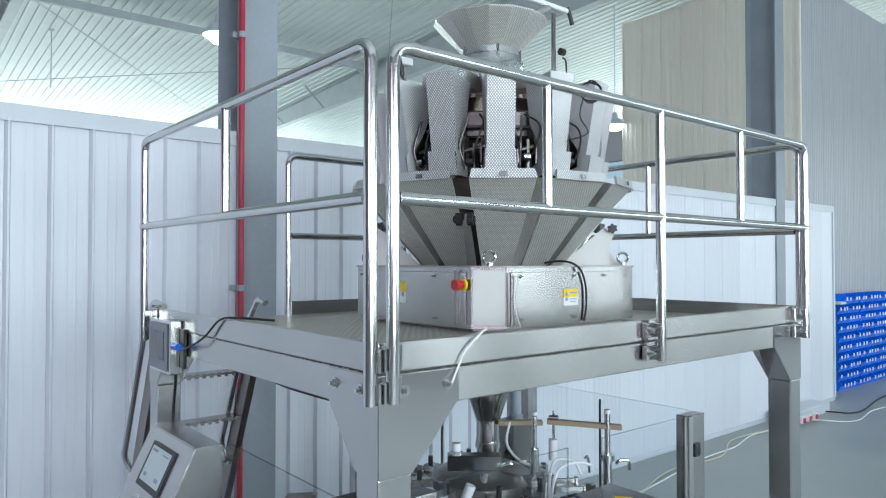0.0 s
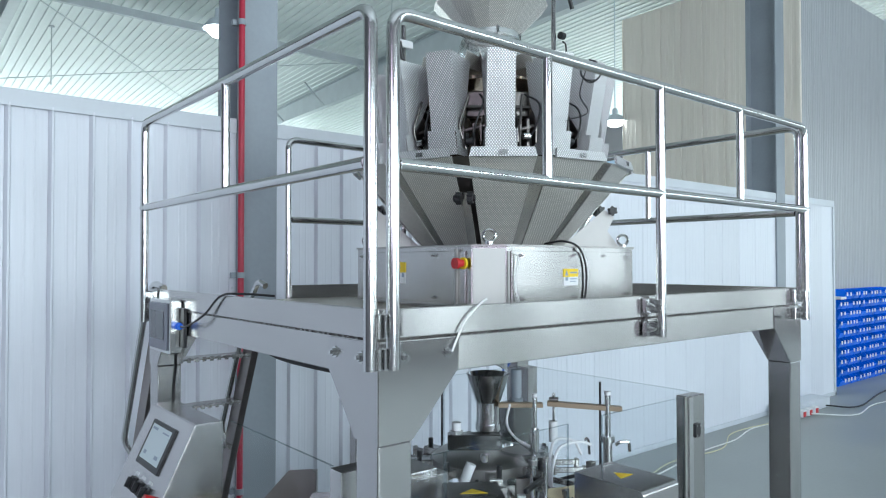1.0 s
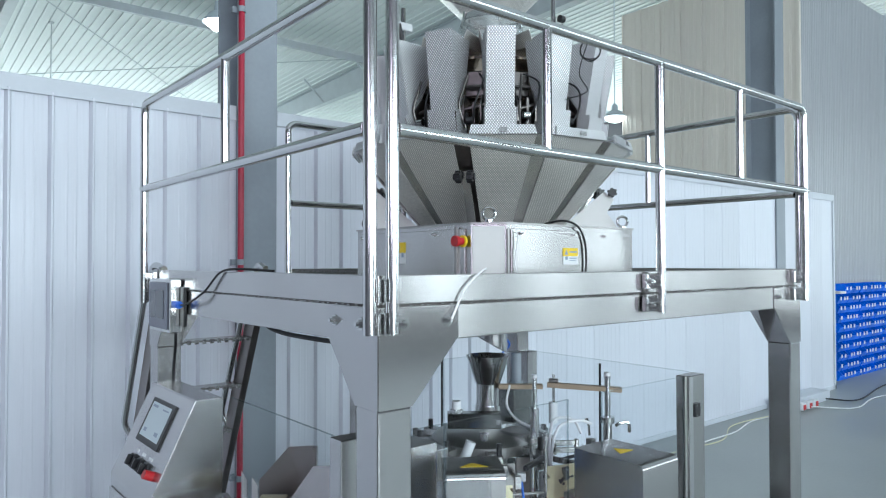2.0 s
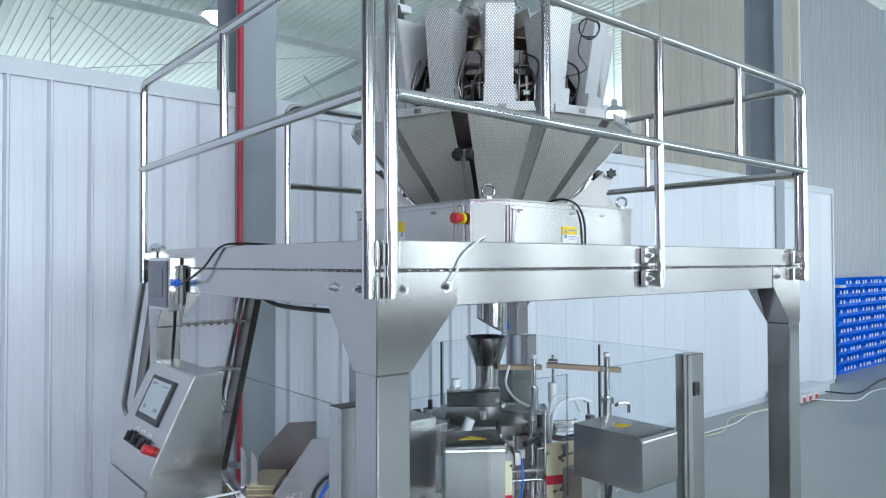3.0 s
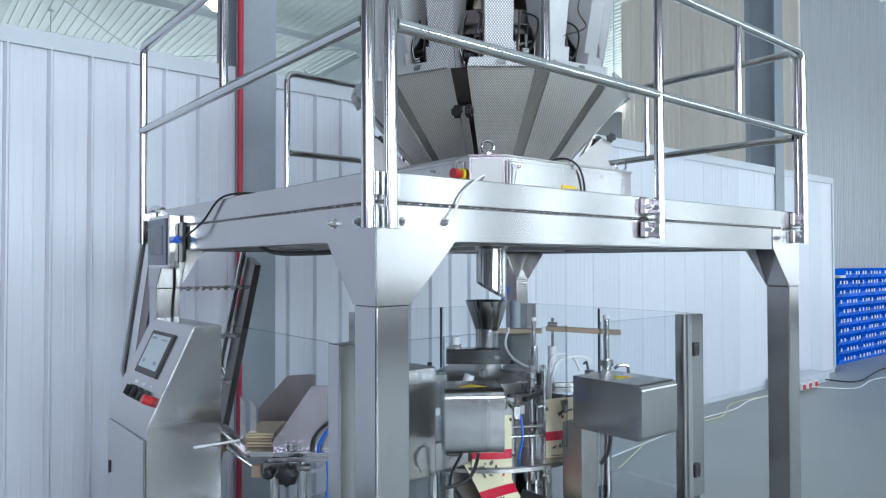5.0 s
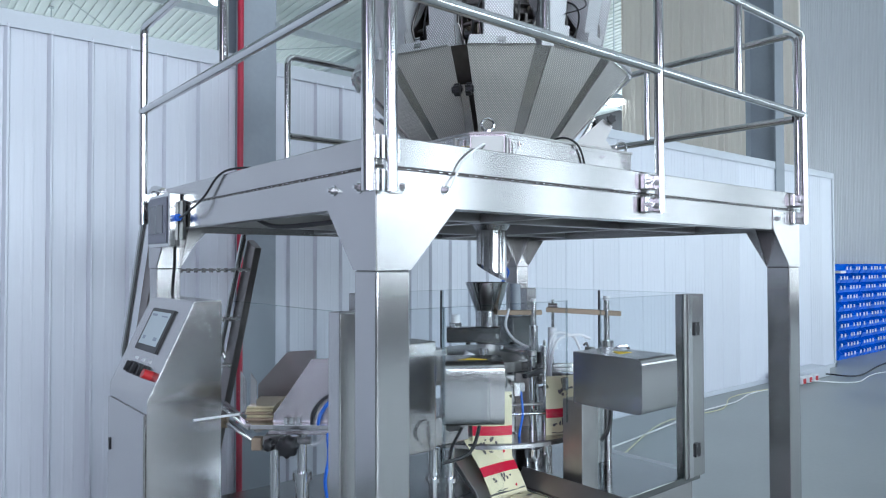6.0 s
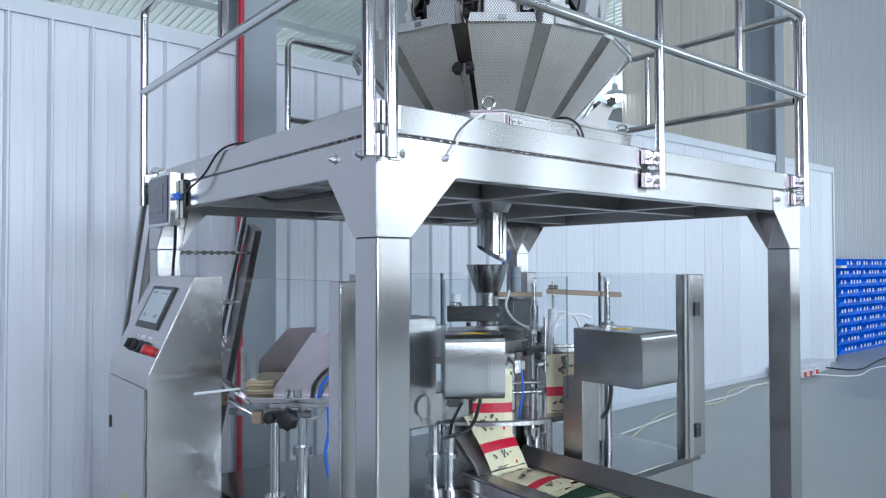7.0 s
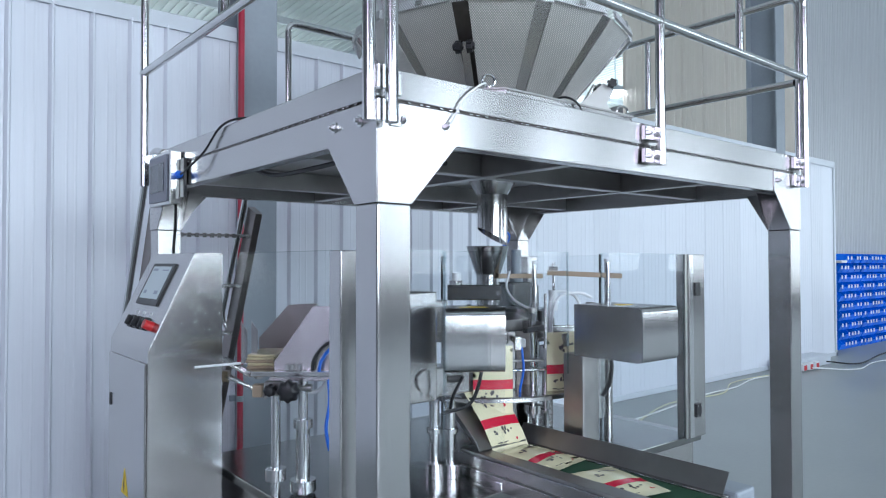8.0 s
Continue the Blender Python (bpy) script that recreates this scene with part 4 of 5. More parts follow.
lathe(bm, [(0.146, 3.385), (0.152, 3.35), (0.153, 3.335)], (CX, CY, 0), 32)
part("funnel_ring", bm, POLISHED, weigher, smooth=True)
bm = B()
lathe(bm, [(0.153, 3.345), (0.17, 3.31), (0.185, 3.25), (0.215, 3.17)], (CX, CY, 0), 16)
ob = part("plastic_collar", bm, FILM, weigher, "crumpled clear plastic collar")
for v in ob.data.vertices:
    v.co += Vector((noise.noise(v.co * 19), noise.noise(v.co * 17 + Vector((5, 0, 0))), 0)) * 0.02
for k in range(5):
    p = at_angle(k * 72 + 10, 0.15, 0)
    bm = B()
    box(bm, p.x - 0.006, p.x + 0.006, p.y - 0.006, p.y + 0.006, 3.31, 3.40)
    part("collar_clip", bm, POLISHED, weigher)

# hinge arms with black knobs on the chute seams
for k, (r, z) in enumerate(((0.6, 2.49),) * 3):
    a = (A0 - FSTEP / 2, A0 - FSTEP * 3.5, A0 + FSTEP * 3.5)[k]
    bm = B()
    slab(bm, [at_angle(a - 1.6, 0.60, 2.50), at_angle(a - 2.4, 0.46, 2.275), at_angle(a + 2.4, 0.46, 2.275), at_angle(a + 1.6, 0.60, 2.50)], -0.012)
    arm = part("hinge_arm", bm, STEEL, weigher)
    for sg in (-1, 1):
        bm = B()
        p, p2 = at_angle(a + sg * 1.2, 0.612, 2.475), at_angle(a + sg * 3.6, 0.612, 2.475)
        rod(bm, p, p2, 0.022, seg=10)
        rod(bm, p2, p2 + (p2 - p) * 0.35, 0.015, seg=10)
        for j in range(6):
            d = (p2 - p).normalized()
            e = d.orthogonal().normalized()
            e.rotate(Matrix.Rotation(j * math.pi / 3, 3, d))
            rod(bm, (p + p2) / 2 + e * 0.022 - d * 0.012, (p + p2) / 2 + e * 0.022 + d * 0.012, 0.006, seg=8)
        part("knob", bm, BLACK, arm, "black star knob")
for sg in (-1, 1):
    bm = B()
    a = 90 * sg
    slab(bm, [at_angle(a, 0.585, 2.47), at_angle(a, 0.36, 2.276), at_angle(a, 0.66, 2.276), at_angle(a, 0.60, 2.36), at_angle(a, 0.635, 2.43)], 0.006)
    sup = part("side_support", bm, CREAMPAINT, weigher)
    bm = B()
    p, p2 = at_angle(a - 1.0, 0.622, 2.462), at_angle(a - 4.5, 0.622, 2.462)
    rod(bm, p, p2, 0.019, seg=10)
    d = (p2 - p).normalized()
    for j in range(6):
        e = d.orthogonal().normalized()
        e.rotate(Matrix.Rotation(j * math.pi / 3, 3, d))
        rod(bm, (p + p2) / 2 + e * 0.020 - d * 0.010, (p + p2) / 2 + e * 0.020 + d * 0.010, 0.006, seg=8)
    part("knob", bm, BLACK, sup, "black star knob")

# cables on the weigher
for pts, m, r, nm, lb in (([(2.46, 2.25, 2.285), (2.41, 2.07, 2.295), (2.47, 2.03, 2.27), (2.515, 2.027, 2.2), (2.525, 2.027, 2.1), (2.51, 2.03, 2.02)], RUBBER, 0.005, "black_cable", "black cable hanging over the weigher base"),
                          ([(2.06, 2.034, 2.235), (2.075, 2.025, 2.215), (2.065, 2.03, 2.10), (2.085, 2.02, 2.02)], CABLE_W, 0.003, "thin_cable", "thin white cable on the weigher base")):
    bm = B()
    tube(bm, sweep(pts, 28), r, seg=8)
    tagged(part(nm, bm, m, smooth=True), lb, "cable")
coil = B()
pc = at_angle(38, 0.66, 3.04)
ring = []
for k in range(60):
    a = 2 * math.pi * k / 18
    ring.append(pc + Vector((math.cos(a) * 0.045 * 0.77, -math.cos(a) * 0.045 * 0.64, math.sin(a) * 0.045 + 0.004 * math.sin(k * 1.3))) + Vector((-0.02, -0.02, 0)) * (k / 60))
ring += sweep([ring[-1], pc + Vector((-0.05, 0.02, -0.10)), pc + Vector((-0.02, 0.0, -0.18)), pc + Vector((-0.10, 0.06, -0.22))], 15)
tube(coil, ring, 0.0028, seg=6)
tagged(part("cable_coil", coil, RUBBER, smooth=True), "coiled black sensor cable on the hoppers", "cable")

# sensor posts above the deck
for px, py, ztop, nm in ((2.90, 2.55, 3.70, "sensor_post"), (2.16, 2.95, 3.46, "sensor_post")):
    st = thing(nm, "slim stainless sensor post behind the weigher", "sensor post", "sensor posts")
    bm = B()
    rod(bm, (px, py, 2.0), (px, py, ztop), 0.014, seg=14)
    part("post", bm, POLISHED, st, smooth=True)
    bm = B()
    zc = ztop - 0.005 if px > 2.5 else ztop - 0.10
    box(bm, px - 0.05, px + 0.05, py - 0.02, py + 0.02, zc - 0.02, zc + 0.02, 0.004)
    part("clamp", bm, WHITEP, st)
    bm = B()
    if px > 2.5:
        rod(bm, (px + 0.06, py - 0.05, 3.71), (px + 0.10, py - 0.05, 3.62), 0.012)
        part("sensor", bm, BLACK, st, "black sensor head")
        bm = B()
        box(bm, px - 0.26, px + 0.06, py - 0.06, py - 0.025, 3.675, 3.70, 0.004)
        part("sensor_arm", bm, WHITEP, st)
        bm = B()
        rod(bm, (px - 0.10, py - 0.05, 3.67), (px - 0.27, py - 0.03, 3.58), 0.018)
        part("sensor", bm, STEEL_DARK, st)
        bm = B()
        rod(bm, (px + 0.02, py - 0.03, 3.46), (px + 0.05, py - 0.03, 3.46), 0.02)
        tube(bm, sweep([(px + 0.04, py - 0.03, 3.43), (px + 0.07, py - 0.03, 3.40), (px + 0.07, py - 0.03, 3.2)], 12), 0.005, seg=6)
    else:
        rod(bm, (px - 0.05, py - 0.03, zc), (px - 0.03, py - 0.03, zc - 0.09), 0.012)
    part("sensor", bm, BLACK, st, "black sensor head")

# discharge spout under the platform
spout = thing("discharge_spout", "polished stainless discharge spout under the platform", "spout")
SX, SY = 2.475, 2.60
bm = B()
lathe(bm, [(0.12, 1.975), (0.118, 1.955), (0.08, 1.895)], (SX, SY, 0), 28)
part("collar", bm, STEEL, spout, smooth=True)
bm = B()
lathe(bm, [(0.078, 1.90), (0.078, 1.66)], (SX, SY, 0), 32)
for v in bm.verts:
    if v.co.z < 1.7:
        v.co.z += 0.045 * ((v.co.x - SX) * -0.90 + (v.co.y - SY) * 0.44) / 0.078 + 0.02
part("tube", bm, POLISHED, spout, smooth=True)

# ---- control cabinet ----
cab = thing("control_cabinet", "brushed stainless control cabinet with a sloping operator face", "control cabinet")
CA, CB, CYA, CYB = 0.776, 1.052, 2.62, 3.14
bm = B()
prism(bm, [(CA, 0.06), (CB, 0.06), (CB, 1.583), (0.944, 1.583), (CA, 1.228)], "y", CYA, CYB)
edges = [e for e in bm.edges if e.calc_length() > 0.05]
bmesh.ops.bevel(bm, geom=edges, offset=0.004, segments=2, affect="EDGES")
part("body", bm, STEEL_V, cab)
bm = B()
for x in (CA + 0.04, CB - 0.04):
    for y in (CYA + 0.05, CYB - 0.05):
        rod(bm, (x, y, 0), (x, y, 0.06), 0.022)
part("feet", bm, BLACK, cab)
bm = B()
box(bm, CA - 0.009, CA, CYA + 0.012, CYB - 0.012, 0.10, 1.175, 0.003)
door = part("door", bm, STEEL_V, cab)
bm = B()
rod(bm, (CA - 0.009, CYA + 0.05, 0.60), (CA - 0.02, CYA + 0.05, 0.60), 0.014)
part("lock", bm, BLACK, door, "small black door lock")
for z in (0.35, 0.985):
    bm = B()
    box(bm, CA - 0.014, CA - 0.009, CYB - 0.06, CYB - 0.04, z - 0.025, z + 0.025, 0.002)
    part("hinge", bm, BLACK, door)
bm = B()
prism(bm, [(2.835, 0.645), (2.925, 0.645), (2.88, 0.745)], "x", CA - 0.011, CA - 0.0095)
sign = part("warning_sign", bm, YELLOW, door, "yellow triangular warning sign")
bm = B()
prism(bm, [(2.882, 0.655), (2.872, 0.682), (2.88, 0.682), (2.874, 0.715), (2.89, 0.677), (2.882, 0.677)], "x", CA - 0.0125, CA - 0.0115)
part("bolt_mark", bm, BLACK, sign)
slope = Matrix.Translation((CA, CYB, 1.228)) @ Matrix(((0, (0.944 - CA) / 0.3928, -0.9037, 0), (-1, 0, 0, 0), (0, 0.9037, (0.944 - CA) / 0.3928, 0), (0, 0, 0, 1)))


def on_slope(name, u0, u1, v0, v1, h0, h1, material, label="", bevel=0.002, parent=cab):
    bm = B()
    box(bm, u0, u1, v0, v1, h0, h1, bevel, m=slope)
    return part(name, bm, material, parent, label)


scr = on_slope("screen_bezel", 0.12, 0.39, 0.165, 0.345, 0.0, 0.008, BLACK)
on_slope("screen", 0.145, 0.365, 0.19, 0.33, 0.0085, 0.010, SCREEN_ON, "lit pale touch screen", 0, scr)
for u0, u1, v0, v1 in ((0.16, 0.22, 0.31, 0.32), (0.28, 0.35, 0.31, 0.316), (0.17, 0.2, 0.21, 0.225), (0.30, 0.34, 0.21, 0.225)):
    on_slope("screen_bar", u0, u1, v0, v1, 0.0105, 0.011, SCREENBAR, "", 0, scr)
for k in range(3):
    b = on_slope("switch", 0.165 + k * 0.085, 0.21 + k * 0.085, 0.065, 0.115, 0.0, 0.012, BLACK, "black rotary switch")
    on_slope("switch_lever", 0.182 + k * 0.085, 0.194 + k * 0.085, 0.07, 0.11, 0.0125, 0.03, BLACK, "", 0.002, b)
    on_slope("name_plate", 0.168 + k * 0.085, 0.207 + k * 0.085, 0.125, 0.137, 0.0, 0.002, WHITEP, "", 0)
bm = B()
rod(bm, slope @ Vector((0.44, 0.085, 0.0)), slope @ Vector((0.44, 0.085, 0.02)), 0.018)
rod(bm, slope @ Vector((0.44, 0.085, 0.02)), slope @ Vector((0.44, 0.085, 0.035)), 0.017, seg=20)
part("stop_button", bm, ESTOP, cab, "red emergency stop button")
bm = B()
tube(bm, sweep([(1.035, 3.12, 1.80), (1.06, 3.2, 1.72), (1.065, 3.24, 1.6), (1.06, 3.22, 1.45)], 16), 0.007, seg=8)
tagged(part("conduit", bm, RUBBER, smooth=True), "black conduit from operator panel down behind the cabinet", "cable")

# ---- rotary packing machine ----
mach = thing("packing_machine", "stainless rotary bag packing machine behind clear acrylic guards", "packing machine")
G = 1.58


def mbox(name, x0, x1, y0, y1, z0, z1, material=STEEL, bevel=0.004, label="", parent=mach, turn=0.0, seg=2):
    bm = B()
    if turn:
        c = Vector(((x0 + x1) / 2, (y0 + y1) / 2, 0))
        m = Matrix.Translation(c) @ Matrix.Rotation(radians(turn), 4, "Z") @ Matrix.Translation(-c)
        box(bm, x0, x1, y0, y1, z0, z1, bevel, seg, m=m)
    else:
        box(bm, x0, x1, y0, y1, z0, z1, bevel, seg)
    return part(name, bm, material, parent, label)


def mrod(name, p, q, r, material=POLISHED, r2=None, label="", parent=mach, seg=18):
    bm = B()
    rod(bm, p, q, r, r2, seg)
    return part(name, bm, material, parent, label, smooth=True)


def mtube(name, pts, r, material, label="", parent=mach, n=24):
    bm = B()
    tube(bm, sweep(pts, n), r, seg=8)
    return part(name, bm, material, parent, label, smooth=True)


mbox("base", 1.10, 3.03, 1.80, 2.88, 0.10, 0.70, STEEL)
mbox("table_top", 1.075, 3.05, 1.77, 2.90, 0.701, 0.735, STEEL_TABLE)
for x in (1.2, 2.9):
    for y in (1.9, 2.8):
        mrod("foot", (x, y, 0.0), (x, y, 0.10), 0.04, BLACK)
# guard posts
mbox("guard_post", 1.066, 1.20, 1.764, 1.832, 0.736, G, STEEL_V)
mbox("guard_post", 1.81, 1.89, 2.86, 2.92, 0.736, G, STEEL_V)
mrod("pane_stile", (2.379, 2.895, 0.736), (2.379, 2.895, G), 0.006, BLACK)
mbox("guard_post", 2.892, 3.03, 1.735, 1.80, 0.736, G, STEEL_V)
mbox("post_strip", 2.894, 2.925, 1.731, 1.7345, 0.74, G - 0.003, POLISHED, 0)
mbox("post_edge", 2.870, 2.890, 1.738, 1.75, 0.736, G, STEEL_DARK)
mbox("guard_post", 2.97, 3.05, 2.82, 2.90, 0.736, G, STEEL_V)
for z in (1.42, 0.86):
    h = mbox("hinge", 2.932, 2.978, 1.724, 1.734, z - 0.031, z + 0.031, BLACK, 0.003)
    for dx in (-0.014, 0.014):
        for dz in (-0.022, 0.022):
            mrod("screw", (2.955 + dx, 1.724, z + dz), (2.955 + dx, 1.721, z + dz), 0.004, POLISHED, parent=h, seg=8)


def pane(x0, x1, y0, y1, z0, z1, edge=True):
    ob = mbox("acrylic_pane", x0, x1, y0, y1, z0, z1, ACRYLIC, 0, "clear acrylic guard pane")
    ob.visible_shadow = False
    if edge:
        if x1 - x0 > y1 - y0:
            for x in (x0, x1):
                mbox("pane_edge", x - 0.0015, x + 0.0015, y0 - 0.001, y1 + 0.001, z0, z1 + 0.002, EDGE, 0, parent=ob)
            mbox("pane_edge", x0, x1, y0 - 0.0005, y1 + 0.0005, z1, z1 + 0.002, EDGE, 0, parent=ob)
        else:
            mbox("pane_edge", x0 - 0.0005, x1 + 0.0005, y0, y1, z1, z1 + 0.002, EDGE, 0, parent=ob)


pane(1.202, 1.438, 1.735, 1.741, 0.85, G)
pane(1.444, 2.05, 1.735, 1.741, 1.12, G)
pane(1.444, 1.71, 1.735, 1.741, 0.85, 1.115, False)
pane(2.27, 2.868, 1.745, 1.751, 0.745, G)
pane(1.078, 1.084, 1.836, 2.21, 0.745, G)
pane(1.078, 1.084, 2.216, 2.61, 0.745, G)
pane(3.018, 3.024, 1.81, 2.815, 0.745, G)
pane(1.894, 2.372, 2.885, 2.891, 0.745, G)
pane(2.386, 2.965, 2.885, 2.891, 0.745, G)
mrod("pane_stile", (2.881, 2.228, 0.736), (2.881, 2.228, G + 0.006), 0.006, BLACK)
mtube("door_handle", [(1.205, 1.9, 1.64 - 0.12), (1.28, 1.92, 1.525), (1.345, 1.9, 1.52), (1.36, 1.88, 1.48)], 0.006, STEEL_DARK)


def hood(name, x0, x1, y0, y1, z0, z1, r=0.03, m=None):
    """A bent sheet cover with rounded front edges."""
    low = [(y0 + r + r * math.cos(radians(a)), z0 + r + r * math.sin(radians(a))) for a in range(270, 179, -15)]
    up = [(y0 + r + r * math.cos(radians(a)), z1 - r + r * math.sin(radians(a))) for a in range(180, 89, -15)]
    bm = B()
    prism(bm, low + up + [(y1, z1), (y1, z0)], "x", x0, x1)
    if m is not None:
        bmesh.ops.transform(bm, matrix=m, verts=bm.verts)
    return part(name, bm, STEEL_V, mach, smooth=True)


turned = Matrix.Translation((1.602, 1.766, 0)) @ Matrix.Rotation(radians(-35), 4, "Z")
h = hood("sealer_cover", -0.104, 0.104, 0.0, 0.19, 1.163, 1.385, 0.03, turned)
bm = B()
prism(bm, [(-0.05, 0.06), (0.05, 0.06), (0.0, 0.11)], "z", 1.3855, 1.3865)
bmesh.ops.transform(bm, matrix=turned, verts=bm.verts)
part("warning_sticker", bm, YELLOW, h, "yellow warning sticker")
h = hood("feed_cover", 2.12, 2.345, 1.452, 1.765, 1.180, 1.380, 0.022)
bm = B()
prism(bm, [(2.19, 1.6), (2.27, 1.6), (2.23, 1.66)], "z", 1.3805, 1.3815)
part("warning_sticker", bm, YELLOW, h, "yellow warning sticker")
mbox("cover_column", 2.165, 2.265, 1.76, 1.86, 0.736, 1.178, STEEL_DARK)
mbox("terminal_plate", 2.27, 2.36, 1.80, 1.815, 0.90, 1.178, STEEL)
mtube("motor_cable", [(2.33, 1.76, 1.178), (2.335, 1.75, 1.12), (2.325, 1.755, 1.05), (2.31, 1.78, 1.0)], 0.009, RUBBER)
mbox("sealing_housing", 1.48, 1.63, 2.01, 2.15, 1.03, 1.435, STEEL, 0.006)
mrod("housing_port", (1.57, 2.009, 1.11), (1.57, 1.999, 1.11), 0.04, STEEL, seg=28)
for z in (1.40, 1.25, 1.06):
    mrod("screw", (1.56, 2.009, z), (1.56, 2.004, z), 0.006, POLISHED, seg=8)
mbox("side_bracket", 1.635, 1.70, 2.03, 2.12, 1.28, 1.40, STEEL)
mbox("back_plate", 1.62, 1.80, 2.02, 2.04, 1.04, 1.148, STEEL)
mrod("cylinder_port", (1.70, 2.02, 1.10), (1.72, 1.97, 1.11), 0.014, STEEL_DARK)

# turntable with gripper arms
TX, TY = 2.22, 2.40
bm = B()
lathe(bm, [(0.03, 1.005), (0.50, 1.005), (0.505, 1.0), (0.505, 0.985), (0.30, 0.98), (0.16, 0.93), (0.16, 0.736), (0.03, 0.736)], (TX, TY, 0), 64)
part("turntable", bm, STEEL, mach, "round brushed turntable disc", smooth=True)
bm = B()
lathe(bm, [(0.01, 1.32), (0.20, 1.32), (0.24, 1.29), (0.24, 1.245), (0.12, 1.235), (0.10, 1.006), (0.01, 1.006)], (TX, TY, 0), 48)
part("turret_hub", bm, STEEL_DARK, mach, "dark turret hub", smooth=True)
for k in range(8):
    a = radians(k * 45 + 12)
    n, s = Vector((math.cos(a), math.sin(a), 0)), Vector((-math.sin(a), math.cos(a), 0))
    m = Matrix(((n.x, s.x, 0, TX), (n.y, s.y, 0, TY), (0, 0, 1, 0), (0, 0, 0, 1)))
    bm = B()
    box(bm, 0.235, 0.34, -0.03, 0.03, 1.25, 1.285, 0.003, m=m)
    box(bm, 0.30, 0.345, -0.05, 0.05, 1.20, 1.25, 0.004, m=m)
    for sg in (-1, 1):
        box(bm, 0.335, 0.475, sg * 0.062 - 0.006, sg * 0.062 + 0.006, 1.215, 1.24, 0.002, m=m)
        box(bm, 0.465, 0.482, sg * 0.062 - 0.014, sg * 0.062 + 0.014, 1.19, 1.245, 0.003, m=m)
    arm = part("gripper_arm", bm, STEEL, mach)
    bm = B()
    rod(bm, m @ Vector((0.30, 0.02, 1.285)), m @ Vector((0.30, 0.02, 1.33)), 0.012)
    rod(bm, m @ Vector((0.36, -0.05, 1.18)), m @ Vector((0.44, -0.06, 1.20)), 0.008)
    part("air_fitting", bm, BLACK, arm)
# chrome columns with collars
for x, y, r, z0, z1 in ((1.70, 2.02, 0.020, 0.736, 1.02), (1.655, 2.06, 0.020, 0.736, 1.02), (2.33, 2.17, 0.020, 0.736, 1.44), (2.235, 2.02, 0.014, 0.736, 1.1)):
    c = mrod("column", (x, y, z0), (x, y, z1), r, POLISHED)
    mrod("collar", (x, y, z0), (x, y, z0 + 0.05), r * 2.0, POLISHED, parent=c)
    mrod("collar", (x, y, 0.90), (x, y, 0.915), r * 1.6, POLISHED, parent=c)
# lifting guides: two upright rods, tan cross bars, a white damper
post = mrod("guide_post", (2.797, 2.118, 0.736), (2.797, 2.118, 1.32), 0.022, STEEL)
mrod("guide_rod", (2.797, 2.118, 1.32), (2.797, 2.118, 1.545), 0.0145, POLISHED, parent=post)
mrod("rod_cap", (2.797, 2.118, 1.545), (2.797, 2.118, 1.563), 0.016, WHITEP, label="white rod cap", parent=post)
mrod("guide_collar", (2.797, 2.118, 1.315), (2.797, 2.118, 1.345), 0.034, POLISHED, parent=post)
mtube("clamp_lever", [(2.825, 2.09, 1.30), (2.835, 2.075, 1.315), (2.87, 2.05, 1.315), (2.875, 2.045, 1.27)], 0.008, POLISHED)
mtube("clamp_lever", [(2.72, 2.20, 1.32), (2.735, 2.19, 1.325), (2.74, 2.185, 1.25)], 0.006, POLISHED)
bm = B()
m = look((2.628, 2.322, 1.492), (2.833, 2.088, 1.478))
box(bm, -0.02, 0.02, -0.012, 0.012, -0.335, 0.03, 0.002, m=m)
part("guide_bar", bm, BRASS, mach, "tan cross bar")
bm = B()
m = look((2.451, 2.533, 1.476), (2.618, 2.396, 1.476))
box(bm, -0.018, 0.018, -0.012, 0.012, -0.225, 0.0, 0.002, m=m)
part("guide_bar", bm, BRASS, mach, "tan cross bar")
mrod("damper_rod", (2.63, 2.32, 1.40), (2.63, 2.32, 1.546), 0.007, POLISHED)
mrod("damper_clamp", (2.615, 2.338, 1.512), (2.645, 2.302, 1.512), 0.013, STEEL_DARK)
mrod("damper", (2.63, 2.324, 1.303), (2.63, 2.324, 1.405), 0.022, WHITEP, label="white damper sleeve")
rod2 = mrod("guide_rod", (2.52, 2.348, 1.0), (2.52, 2.348, 1.535), 0.011, POLISHED)
mrod("rod_cap", (2.52, 2.348, 1.535), (2.52, 2.348, 1.552), 0.013, WHITEP, label="white rod cap", parent=rod2)
mrod("guide_collar", (2.52, 2.348, 1.34), (2.52, 2.348, 1.36), 0.022, POLISHED, parent=rod2)
gr = mrod("guide_rod", (2.19, 2.052, 0.88), (2.19, 2.052, 1.37), 0.013, POLISHED)
mrod("guide_collar", (2.19, 2.052, 0.90), (2.19, 2.052, 0.935), 0.036, POLISHED, parent=gr)
mrod("guide_collar", (2.19, 2.052, 1.33), (2.19, 2.052, 1.35), 0.020, STEEL_DARK, parent=gr)
mbox("turret_panel", 2.20, 2.27, 2.14, 2.155, 0.95, 1.24, STEEL_BROWN, 0.002, turn=-39)
mrod("cross_shaft", (2.02, 2.10, 1.09), (2.22, 1.99, 1.09), 0.007, POLISHED)
mrod("cross_shaft", (2.02, 2.09, 1.13), (2.20, 2.00, 1.13), 0.006, STEEL_DARK)
mbox("valve_block", 2.085, 2.12, 2.02, 2.05, 1.19, 1.225, WHITEP, 0.004, "white valve block", turn=-39)
mtube("hose", [(2.10, 2.03, 1.19), (2.09, 2.01, 1.10), (2.08, 2.02, 1.02), (2.11, 2.05, 0.97)], 0.005, BLUEHOSE, "blue air hose")
